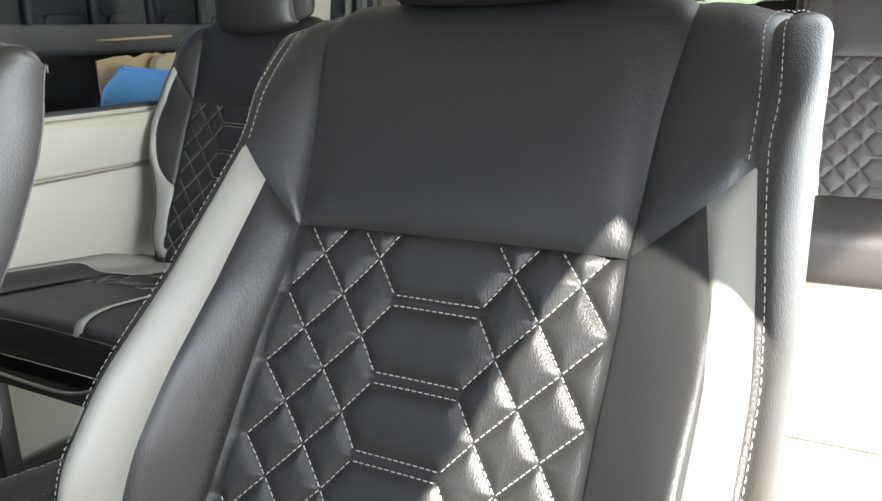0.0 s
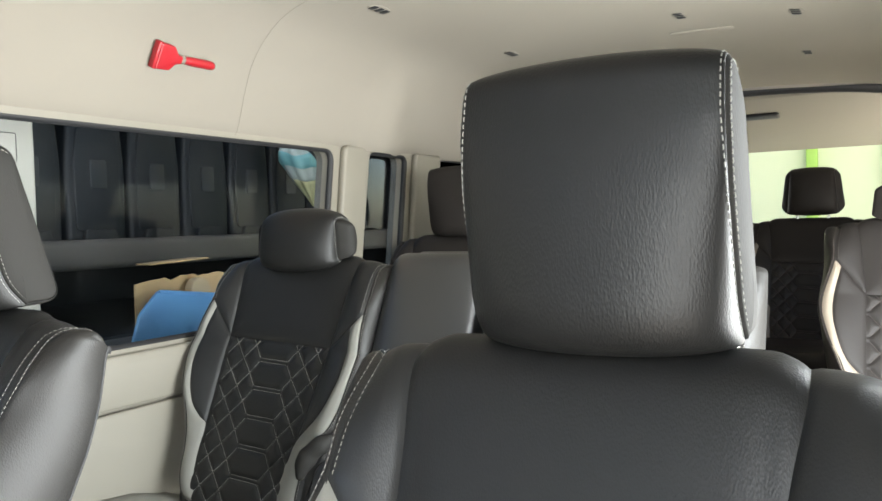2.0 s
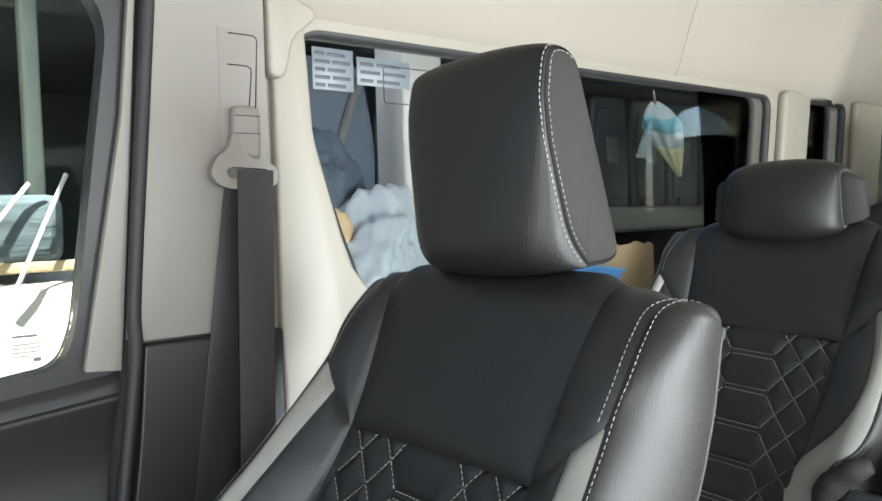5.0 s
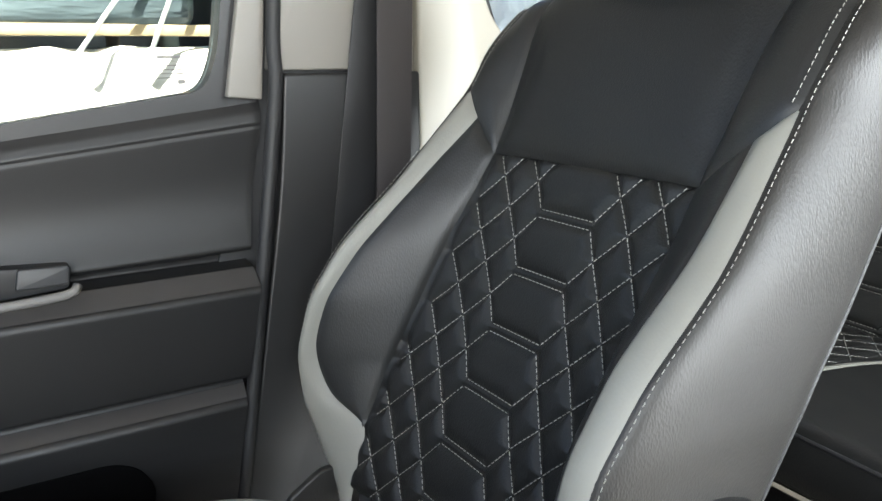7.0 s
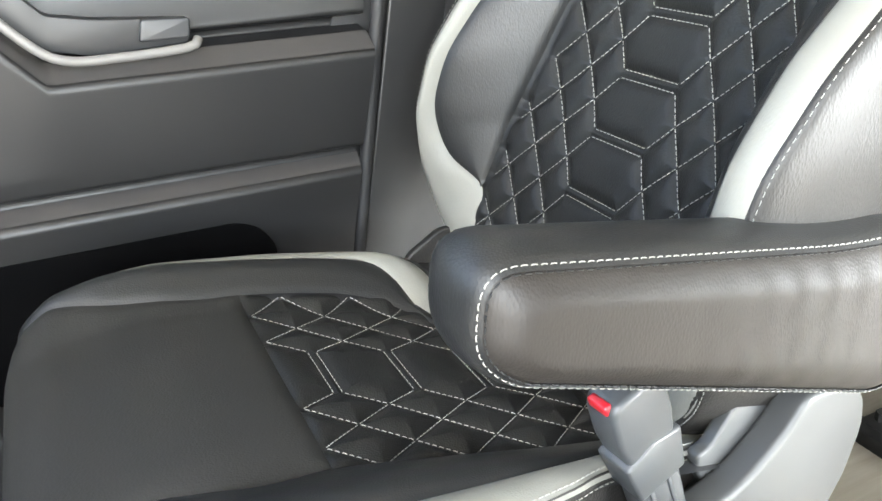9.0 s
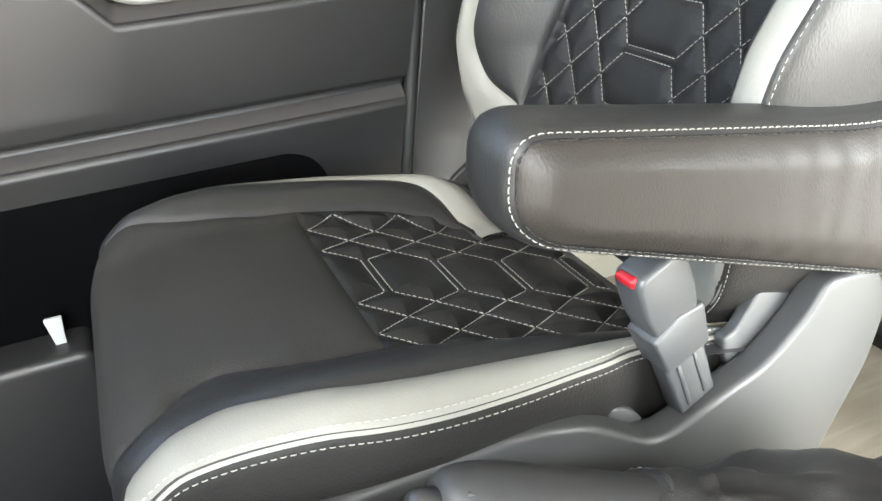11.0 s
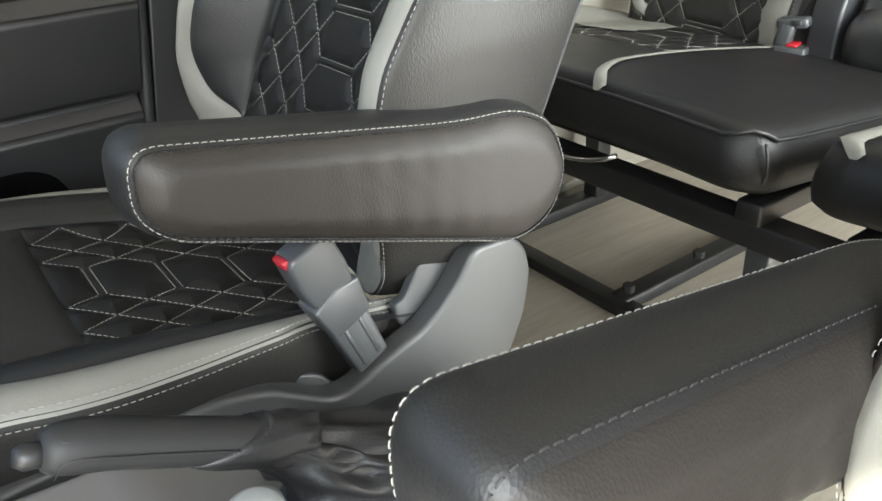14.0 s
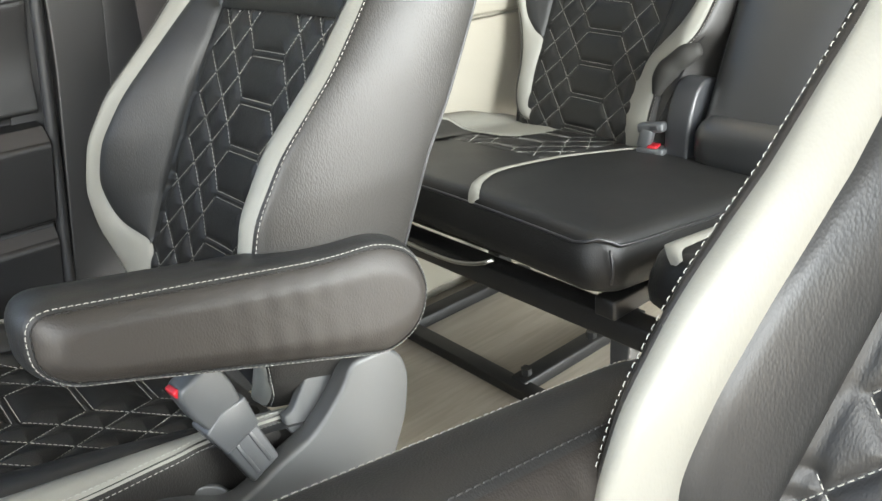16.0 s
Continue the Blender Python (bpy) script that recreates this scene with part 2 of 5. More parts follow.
            verts.append(p[i] + rad[i] * (math.cos(a) * side + math.sin(a) * up))
    faces = []
    for i in range(n if closed else n - 1):
        for k in range(seg):
            i2 = (i + 1) % n
            faces.append((i * seg + k, i * seg + (k + 1) % seg, i2 * seg + (k + 1) % seg, i2 * seg + k))
    if cap and not closed:
        faces += [tuple(range(seg))[::-1], tuple((n - 1) * seg + k for k in range(seg))]
    return verts, faces


def joined(chunks):
    verts, faces = [], []
    for v, f in chunks:
        o = len(verts)
        verts += list(v)
        faces += [tuple(i + o for i in q) for q in f]
    return verts, faces


def plate(outer, holes, x0, x1, axis="x", bevel=0.0):
    """A sheet with openings, given by 2D outlines, of a thickness from x0 to x1 along an axis."""
    bm = bmesh.new()
    edges = []
    for loop in [outer, *holes]:
        vs = [bm.verts.new({"x": (x0, a, b), "y": (a, x0, b), "z": (a, b, x0)}[axis]) for a, b in loop]
        edges += [bm.edges.new((vs[i], vs[(i + 1) % len(vs)])) for i in range(len(vs))]
    bmesh.ops.triangle_fill(bm, use_beauty=True, use_dissolve=False, edges=edges)
    got = bmesh.ops.extrude_face_region(bm, geom=bm.faces[:])
    step = {"x": Vector((x1 - x0, 0, 0)), "y": Vector((0, x1 - x0, 0)), "z": Vector((0, 0, x1 - x0))}[axis]
    bmesh.ops.translate(bm, verts=[g for g in got["geom"] if isinstance(g, bmesh.types.BMVert)], vec=step)
    bmesh.ops.recalc_face_normals(bm, faces=bm.faces)
    return bm


def rounded(pts, r, n=6):
    """A polygon with rounded corners; r may be one radius or one for each corner."""
    out, k = [], len(pts)
    rs = [r] * k if np.isscalar(r) else r
    for i in range(k):
        p, a, b = Vector(pts[i]), Vector(pts[i - 1]), Vector(pts[(i + 1) % k])
        u, w = (a - p), (b - p)
        d = min(rs[i], u.length * 0.48, w.length * 0.48)
        s, e = p + u.normalized() * d, p + w.normalized() * d
        for j in range(n + 1):
            t = j / n
            out.append(tuple((1 - t) ** 2 * s + 2 * t * (1 - t) * p + t * t * e))
    return out


def prism(outline, x0, x1, bevel=0.006, seg=3, axis="x"):
    """A solid of that outline with rounded rims."""
    bm = bmesh.new()
    vs = [bm.verts.new({"x": (x0, a, b), "y": (a, x0, b), "z": (a, b, x0)}[axis]) for a, b in outline]
    f = bm.faces.new(vs)
    got = bmesh.ops.extrude_face_region(bm, geom=[f])
    step = {"x": Vector((x1 - x0, 0, 0)), "y": Vector((0, x1 - x0, 0)), "z": Vector((0, 0, x1 - x0))}[axis]
    bmesh.ops.translate(bm, verts=[g for g in got["geom"] if isinstance(g, bmesh.types.BMVert)], vec=step)
    bmesh.ops.recalc_face_normals(bm, faces=bm.faces)
    if bevel > 0:
        rim = [e for e in bm.edges if abs((e.verts[0].co - e.verts[1].co)["xyz".index(axis)]) < 1e-6]
        bmesh.ops.bevel(bm, geom=rim, offset=bevel, segments=seg, profile=0.5, affect="EDGES", clamp_overlap=True)
    for f in bm.faces:
        f.smooth = True
    return bm


# ---- stitching and upholstery ----
def dashes(lines, length=0.0045, pitch=0.0060, r=0.00043, lift=0.0003):
    """Thread dashes along polylines of (point, normal) rows."""
    verts, faces = [], []
    for pts, nrm in lines:
        pts, nrm = np.asarray(pts, float), np.asarray(nrm, float)
        s = np.r_[0, np.cumsum(np.linalg.norm(np.diff(pts, axis=0), axis=1))]
        if s[-1] < 1e-4:
            continue
        k = max(1, int(round(s[-1] / pitch)))
        pit = s[-1] / k
        ln = length * pit / pitch
        at = (np.arange(k) + 0.5) * pit
        a = np.stack([np.interp(at - ln / 2, s, pts[:, c]) for c in range(3)], 1)
        b = np.stack([np.interp(at + ln / 2, s, pts[:, c]) for c in range(3)], 1)
        n = np.stack([np.interp(at, s, nrm[:, c]) for c in range(3)], 1)
        n /= np.linalg.norm(n, axis=1)[:, None] + 1e-9
        d = (b - a) / (np.linalg.norm(b - a, axis=1)[:, None] + 1e-9)
        w = np.cross(d, n) * r
        u, mid = n * r, (a + b) / 2
        lo = -n * r * 0.8
        for i in range(k):
            o = len(verts)
            verts += [a[i] + lo[i], mid[i] + w[i] + n[i] * lift, mid[i] + u[i] * 1.3 + n[i] * lift, mid[i] - w[i] + n[i] * lift, b[i] + lo[i],
                      a[i] * 0.75 + mid[i] * 0.25 + u[i] + n[i] * lift, b[i] * 0.75 + mid[i] * 0.25 + u[i] + n[i] * lift,
                      a[i] * 0.75 + mid[i] * 0.25 + w[i], b[i] * 0.75 + mid[i] * 0.25 + w[i], a[i] * 0.75 + mid[i] * 0.25 - w[i], b[i] * 0.75 + mid[i] * 0.25 - w[i]]
            faces += [(o, o + 7, o + 5), (o, o + 5, o + 9), (o + 7, o + 1, o + 2, o + 5), (o + 5, o + 2, o + 3, o + 9), (o + 1, o + 8, o + 6, o + 2),
                      (o + 2, o + 6, o + 10, o + 3), (o + 4, o + 6, o + 8), (o + 4, o + 10, o + 6)]
    return verts, faces


def normals(g):
    du, dv = np.gradient(g, axis=0), np.gradient(g, axis=1)
    n = np.cross(du, dv)
    return n / (np.linalg.norm(n, axis=2)[..., None] + 1e-12)


def patch(left, right, surf, nt=40, ns=16, seam=0.004, reach=0.005, puff=0.0, face=(0, -1, 0.3), edges="lrtb"):
    """A panel of cover between two curves in surface coordinates, sunk along its seams."""
    a, b = spline(left, nt), spline(right, nt)
    t = np.linspace(0, 1, ns)
    t = 0.5 - 0.5 * np.cos(t * math.pi) * (0.35) - (0.5 - t) * 0.65
    uv = a[:, None] * (1 - t)[None, :, None] + b[:, None] * t[None, :, None]
    g = surf(uv[..., 0], uv[..., 1])
    n = normals(g)
    if (n.reshape(-1, 3) @ np.array(face)).sum() < 0:
        n = -n
    big = np.full(g.shape[:2], 9.0)
    across = np.linalg.norm(g[:, -1] - g[:, 0], axis=1)[:, None]
    dl, dr = across * t[None], across * (1 - t)[None]
    seg = np.linalg.norm(np.diff(g, axis=0), axis=2)
    down = np.vstack([np.zeros((1, ns)), np.cumsum(seg, axis=0)])
    d = np.minimum.reduce([dl if "l" in edges else big, dr if "r" in edges else big, down if "b" in edges else big, (down[-1:] - down) if "t" in edges else big])
    h = -seam * np.exp(-((d / reach) ** 1.3)) + puff * (1 - np.exp(-((d / 0.022) ** 2)))
    return (g + n * h[..., None]), n


def quilt_lines(x0, half, s0, s1, pitch, first, bar=0.0395, corner=0.0205, step=0.0270, gap=0.0085):
    """The seams of the quilted panel as segments in (x, s): a column of six-sided fields with two double bars each, and diamonds at both sides."""
    out = []
    rows = range(-1, int((s1 - first) / pitch) + 2)
    for k in rows:
        s = first + k * pitch
        out += [((x0 - bar, s - gap / 2), (x0 + bar, s - gap / 2)), ((x0 - bar, s + gap / 2), (x0 + bar, s + gap / 2))]
        for side in (-1, 1):
            for sign in (-1, 1):
                out.append(((x0 + side * bar, s + sign * gap / 2), (x0 + side * (bar + corner), s + sign * pitch / 2)))
                x, j = bar + corner, 0
                while x < half + 0.02:
                    if j % 2 == 0:
                        out.append(((x0 + side * x, s + sign * pitch / 2), (x0 + side * (x + step), s)))
                    else:
                        out.append(((x0 + side * x, s), (x0 + side * (x + step), s + sign * pitch / 2)))
                    x, j = x + step, j + 1
    done, seen = [], set()
    for (xa, sa), (xb, sb) in out:
        n = 12
        q = [(xa + (xb - xa) * i / n, sa + (sb - sa) * i / n) for i in range(n + 1)]
        q = [p for p in q if x0 - half <= p[0] <= x0 + half and s0 <= p[1] <= s1]
        key = tuple(round(v, 4) for v in sorted([(xa, sa), (xb, sb)])[0] + sorted([(xa, sa), (xb, sb)])[1])
        if len(q) > 2 and key not in seen:
            seen.add(key)
            done.append((q[0], q[-1]))
    return done


def quilted(x0, half, s0, s1, lines, place, nx=170, nss=210, depth=0.0056, reach=0.0062, edge=0.004, limit=None):
    """The quilted sheet and its thread. place(x, s) gives the plain surface."""
    if limit:       # the panel narrows: keep the seams inside its edge
        kept = []
        for (xa, sa), (xb, sb) in lines:
            t = np.linspace(0, 1, 25)
            px, ps = xa + (xb - xa) * t, sa + (sb - sa) * t
            ok = np.abs(px - x0) < limit(ps, px > x0) - 0.0060
            if ok.sum() > 7:
                px, ps = px[ok], ps[ok]
                kept.append(((px[0], ps[0]), (px[-1], ps[-1])))
        lines = kept
    x, s = np.linspace(x0 - half, x0 + half, nx), np.linspace(s0, s1, nss)
    xx, ss = np.meshgrid(x, s)
    d = np.full(xx.shape, 1.0)
    for (xa, sa), (xb, sb) in lines:
        vx, vs = xb - xa, sb - sa
        t = np.clip(((xx - xa) * vx + (ss - sa) * vs) / (vx * vx + vs * vs + 1e-12), 0, 1)
        d = np.minimum(d, np.hypot(xx - xa - t * vx, ss - sa - t * vs))
    g = place(xx, ss)
    n = normals(g)
    if (n.reshape(-1, 3) @ np.array((0, -0.6, 0.8))).sum() < 0:
        n = -n
    rim = np.minimum(np.minimum(xx - x[0], x[-1] - xx), np.minimum(ss - s0, s1 - ss))
    if limit:
        rim = np.minimum(limit(ss, xx > x0) - np.abs(xx - x0), np.minimum(ss - s0, s1 - ss))
    h = -depth * np.exp(-((d / reach) ** 1.2)) - edge * np.exp(-((np.maximum(rim, 0) / 0.004) ** 1.3)) - 0.5 * np.clip(-rim, 0, 0.02)
    verts = (g + n * h[..., None]).reshape(-1, 3)
    threads = []
    for (xa, sa), (xb, sb) in lines:
        t = np.linspace(0.02, 0.98, 10)
        px, ps = xa + (xb - xa) * t, sa + (sb - sa) * t
        e = 1e-3
        p = place(px[None], ps[None])[0]
        pu, pv = place(px[None] + e, ps[None])[0] - p, place(px[None], ps[None] + e)[0] - p
        nn = np.cross(pu, pv)
        nn /= np.linalg.norm(nn, axis=1)[:, None] + 1e-12
        nn *= np.sign(nn @ np.array((0, -0.6, 0.8)))[:, None]
        threads.append((p - nn * (depth - 0.0009), nn))
    return (verts, grid_faces(nss, nx)), dashes(threads, r=.0005)


def ring_loft(sections, name):
    """A closed skin through rings of equal length."""
    n, m = len(sections), len(sections[0])
    verts = [p for s in sections for p in s]
    faces = [(i * m + j, i * m + (j + 1) % m, (i + 1) * m + (j + 1) % m, (i + 1) * m + j) for i in range(n - 1) for j in range(m)]
    faces += [tuple(range(m))[::-1], tuple((n - 1) * m + j for j in range(m))]
    return verts, faces


def even(loop, n):
    """The closed outline with points at even steps."""
    p = np.array(list(loop) + [loop[0]], float)
    s = np.r_[0, np.cumsum(np.linalg.norm(np.diff(p, axis=0), axis=1))]
    u = np.linspace(0, s[-1], n, endpoint=False)
    return np.stack([np.interp(u, s, p[:, k]) for k in (0, 1)], 1)


# ---- shell of the van ----
van_floor = part("floor", plate([(-.90, .62), (1.02, .62), (1.02, 4.25), (-.90, 4.25)], [], 0.0, -.06, "z"), M_FLOOR)
tagged(van_floor, "light wood-look vinyl floor of the passenger area", "floor", kind="structure")
cab = part("cab_floor", plate([(-.90, -1.0), (.90, -1.0), (.90, .62), (-.90, .62)], [], -.10, -.16, "z"), mat("black_cab_carpet", (.018, .018, .019), .9, bump=.6, scale=500))
tagged(cab, "dark carpeted floor of the cab", "floor", kind="structure")
part("floor_step", box(-.90, .90, .60, .62, -.10, .0, .003), M_BLACKP, cab)

W1 = rounded([(.722, 1.285), (.730, 1.17), (.792, .965), (.880, .765), (2.055, .765), (2.135, 1.285)], [.09, .06, .2, .05, .06, .05], 8)
W2 = rounded([(2.235, .82), (2.50, .82), (2.575, 1.29), (2.325, 1.29)], .04, 6)
W3 = rounded([(2.70, .80), (3.86, .80), (3.86, 1.295), (2.80, 1.295)], .05, 6)
OUTER = [(.62, 0.0), (4.25, 0.0), (4.25, 1.31), (.62, 1.31)]


SLIDE = rounded([(.76, .02), (2.06, .02), (2.06, 1.27), (.76, 1.27)], .08, 6)


def side_wall(name, s):
    bm = plate(OUTER, [W1, W2, W3] if s < 0 else [SLIDE, W2, W3], s * .86 + (.12 if s > 0 else 0), s * .93 + (.12 if s > 0 else 0))
    wall = part(name, bm, M_CREAM)
    tagged(wall, "cream plastic side wall with window openings" if s < 0 else "cream plastic side wall with the sliding door open", "wall", kind="structure")
    return wall


wl = side_wall("wall_left", -1)
wr = side_wall("wall_right", 1)
for s, wall in ((-1, wl),):
    part("lower_panel", prism(rounded([(.95, .03), (4.2, .03), (4.2, .625), (.95, .625)], .02), s * .862, s * .895 - s * .055, .006), M_CREAM, wall, "cream moulded lower panel")
    part("sill_panel", prism(rounded([(.95, .632), (4.2, .632), (4.2, .755), (.95, .755)], .012), s * .862, s * .838, .008), M_CREAM, wall)
    for k, (hole, n) in enumerate(((W1, 1), (W2, 2), (W3, 3))):
        win = empty(f"window_{n if s < 0 else n + 3}", pose(0, 0, 0), "dark privacy glass in a black rubber frame", "window", kind="structure")
        pane = part("pane", plate(hole, [], s * .905, s * .908), M_TINT, win, "dark tinted glass pane")
        pane.visible_shadow = False
        part("seal", raw_mesh("seal", *tube([(s * .872, a, b) for a, b in hole], .011, 8, closed=True), True), M_RUBBER, win, "black rubber seal")
# labels stuck on the first pane
M_FILM = mat("pale_label_film", (.115, .135, .150), .5, vary=.2, vscale=30)
M_INK = mat("grey_label_ink", (.045, .052, .060), .6)
w1 = bpy.data.objects["window_1"]
for y0, y1, z0, z1, nb in ((.779, .856, 1.203, 1.270, 5), (.863, .972, 1.216, 1.262, 3)):
    part("label", box(-.9048, -.9040, y0, y1, z0, z1, .0003, 1), M_FILM, w1, "pale printed label on the glass")
    for k in range(nb):
        z = z1 - (k + .8) * (z1 - z0) / (nb + .4)
        for a, b in ((.06, .42), (.48, .92)) if k % 2 else ((.06, .30), (.36, .80)):
            part("print_bar", box(-.9040, -.9036, y0 + a * (y1 - y0), y0 + b * (y1 - y0), z - .003, z + .003, .0001, 1), M_INK, w1, "grey printed bar")
part("label_outline", raw_mesh("label_outline", *tube([(-.9040, a, b) for a, b in rounded([(.916, 1.190), (1.10, 1.190), (1.10, 1.252), (.916, 1.252)], .006, 4)], .0010, 6, closed=True), True), M_RUBBER, w1, "black outline of a label")
# pillar covers between the windows
for s, wall in ((-1, wl),):
    for y0, y1, t0, t1 in ((2.085, 2.215, 2.165, 2.305), (2.53, 2.69, 2.60, 2.785)):
        part("pillar_cover", prism(rounded([(y0, .77), (y1, .77), (t1, 1.30), (t0, 1.30)], .02), s * .862, s * .835, .010), M_CREAM, wall, "cream pillar cover")

# headliner: one curved sheet over the whole length
sec = spline([(-.875, 1.285), (-.850, 1.315), (-.805, 1.42), (-.755, 1.50), (-.66, 1.575), (-.52, 1.615), (-.25, 1.640), (0, 1.648)], 40)
sec = np.vstack([sec, sec[-2::-1] * np.array([-1, 1])])
ys = np.linspace(.05, 4.12, 60)
lin = np.array([[(x, y, z + 0.0 * y) for x, z in sec] for y in ys])
for k, y in enumerate(ys):      # soft ribs at the pillars
    rib = math.exp(-((y - 2.35) / .11) ** 2) + math.exp(-((y - 2.95) / .13) ** 2)
    side = np.clip((np.abs(lin[k, :, 0]) - .45) / .3, 0, 1) * np.clip((1.64 - lin[k, :, 2]) / .2, 0, 1)
    lin[k, :, 0] *= 1 - 0.070 * rib * side
top = lin.copy()
top[..., 2] += .05
top[..., 0] *= 1.06
lin[..., 0] *= np.where(lin[..., 0] > 0, 1.13, 1.0)
top[..., 0] *= np.where(top[..., 0] > 0, 1.13, 1.0)
ceil = part("ceiling", raw_mesh("ceiling", *joined([(lin.reshape(-1, 3), grid_faces(60, len(sec))), (top.reshape(-1, 3), grid_faces(60, len(sec)))]), True), M_LINER)
tagged(ceil, "beige fabric headliner curved down to the windows", "ceiling", kind="structure")
part("seam", raw_mesh("seam", *tube([(x * .996, 1.66 + .10 * (1.64 - z), z - .002) for x, z in sec[:26]], .0005, 6), True), M_LINER, ceil)

# front of the cab: scuttle, windscreen header, A-side closing panels
dash = part("wall_front", plate([(-.93, -.16), (.93, -.16), (.93, .80), (-.93, .80)], [], -.95, -1.0, "y"), M_BLACKP)
tagged(dash, "dark front bulkhead of the cab", "wall", kind="structure")
head = part("roof_front", box(-.90, .93, -.30, .12, 1.60, 1.72, .03), M_LINER)
tagged(head, "beige headliner over the windscreen", "ceiling", kind="structure")

# rear: opening under the raised tailgate
rear = part("wall_rear", plate([(-.93, 0), (.93, 0), (.93, 1.75), (-.93, 1.75)], [rounded([(-.74, .05), (.82, .05), (.82, 1.54), (.70, 1.625), (.05, 1.655), (-.62, 1.625), (-.74, 1.54)], .06)], 4.25, 4.33, "y"), M_LINER)
tagged(rear, "cream frame round the open tailgate", "wall", kind="structure")
glass_w = empty("window_4", pose(0, 0, 0), "tinted windscreen glass in front of the cab", "window", kind="structure")
part("pane", raw_mesh("pane", [(-.88, -.95, .80), (.88, -.95, .80), (.88, -.23, 1.58), (-.88, -.23, 1.58)], [(0, 1, 2, 3)]), M_SCREEN, glass_w, "tinted windscreen pane")
gate = empty("tailgate", pose(0, 4.33, 1.655), "raised tailgate with cream inner trim seen from inside", "tailgate")
part("inner_trim", box(-.66, .72, .02, .95, -.03, .03, .02), M_CREAM, gate, "cream plastic inner trim", m=pose(0, 0, 0, -13, 0, 0))
part("weather_strip", raw_mesh("weather_strip", *tube(spline([(-.72, -.06, -.075), (-.45, -.06, -.030), (.05, -.06, -.008), (.50, -.06, -.030), (.80, -.06, -.075)], 30), .022, 8), True), M_RUBBER, gate, "black rubber weather strip")
part("grab_recess", box(-.02, .185, .24, .31, -.045, -.028, .012, 3), M_BLACKP, gate, "black grab handle recess", m=pose(0, 0, 0, -13, 0, 0))
part("pull_strap", box(-.058, -.030, .66, .68, -.345, -.14, .006), M_BELT, gate, "black pull strap")


# ---- belt pillar beside the far seat ----
pil = empty("pillar_left", pose(0, 0, 0), "greige belt pillar with a charcoal lower cover", "pillar", kind="structure")
part("upper_cover", prism(rounded([(.462, .846), (.660, .846), (.664, 1.33), (.505, 1.33)], [.004, .004, .03, .03]), -.905, -.835, .008, 4), M_CREAMG, pil, "greige upper pillar cover")
part("lower_cover", prism(rounded([(.312, -.10), (.675, -.10), (.672, .842), (.474, .842), (.462, .70), (.405, .36)], [.01, .01, .006, .006, .1, .1]), -.905, -.828, .022, 6), M_DOOR, pil, "charcoal lower pillar cover")
part("seal_backing", prism([(.22, -.10), (.35, -.10), (.43, .36), (.485, .70), (.50, .842), (.525, 1.33), (.48, 1.33), (.44, .842), (.41, .70), (.32, .36)], -.905, -.866, .002), M_RUBBER, pil, "black gap behind the seal")
part("quarter_trim", prism(rounded([(.680, .05), (.93, .05), (.93, .76), (.80, .93), (.745, 1.12), (.735, 1.29), (.700, 1.33), (.680, 1.33)], .02), -.905, -.846, .012, 4), M_CREAM, pil, "cream quarter trim")
part("joint_backing", box(-.900, -.846, .470, .662, .825, .865, .001), M_RUBBER, pil, "dark joint between the covers")
part("adjuster_cover", box(-.834, -.812, .601, .642, 1.083, 1.155, .008), M_CREAMG, pil)
part("adjuster_track", box(-.8352, -.8340, .592, .650, 1.06, 1.262, .0005), M_CREAMG, pil)
for y0, y1, zt in ((.607, .650, 1.256), (.605, .640, 1.213)):
    part("groove", raw_mesh("groove", *tube([(-.8340, y0, zt), (-.8340, y1 - .006, zt), (-.8340, y1 - .001, zt - .003), (-.8340, y1, zt - .008), (-.8340, y1 - .006, 1.150)], .0010, 6), True), M_RUBBER, pil, "thin dark groove")
for z in (1.117, 1.141):
    part("groove", box(-.8128, -.8116, .604, .640, z - .0006, z + .0006, .0002, 1), M_RUBBER, pil, "thin dark groove")
part("grab_cap", prism(rounded([(.664, 1.20), (.690, 1.20), (.705, 1.26), (.745, 1.292), (.740, 1.306), (.690, 1.325), (.664, 1.325)], .015, 4), -.846, -.826, .008, 3), M_CREAM, pil, "cream curved corner trim")
beltt = empty("seat_belt", pose(0, 0, 0), "charcoal seat belt hanging from a greige loop", "seat belt")
part("webbing", prism([(.585, .50), (.637, .50), (.655, 1.067), (.602, 1.067)], -.8105, -.8080, .0006), M_BELT, beltt, "charcoal webbing")
part("lower_webbing", prism([(.512, .50), (.580, .50), (.620, 1.046), (.589, 1.046)], -.8255, -.8235, .0005), M_BLACKP, beltt)
LOOP = rounded([(.565, 1.062), (.574, 1.047), (.594, 1.041), (.660, 1.045), (.665, 1.060), (.660, 1.074), (.633, 1.081), (.612, 1.090), (.606, 1.116), (.597, 1.116), (.592, 1.094), (.574, 1.084)], .008, 4)
SLOT = rounded([(.586, 1.067), (.592, 1.055), (.642, 1.058), (.649, 1.064), (.646, 1.069), (.598, 1.071)], .004, 3)
part("loop", plate(LOOP, [SLOT], -.824, -.811), M_CREAMG, beltt, "greige moulded belt loop")
part("buckle_stop", raw_mesh("buckle_stop", *tube([(-.818, .60, .66), (-.800, .615, .655)], .009, 12), True), M_BLACKP, beltt)

# ---- far front door ----
door = empty("door_1", pose(0, 0, 0), "charcoal plastic front door panel, closed", "door", kind="structure")
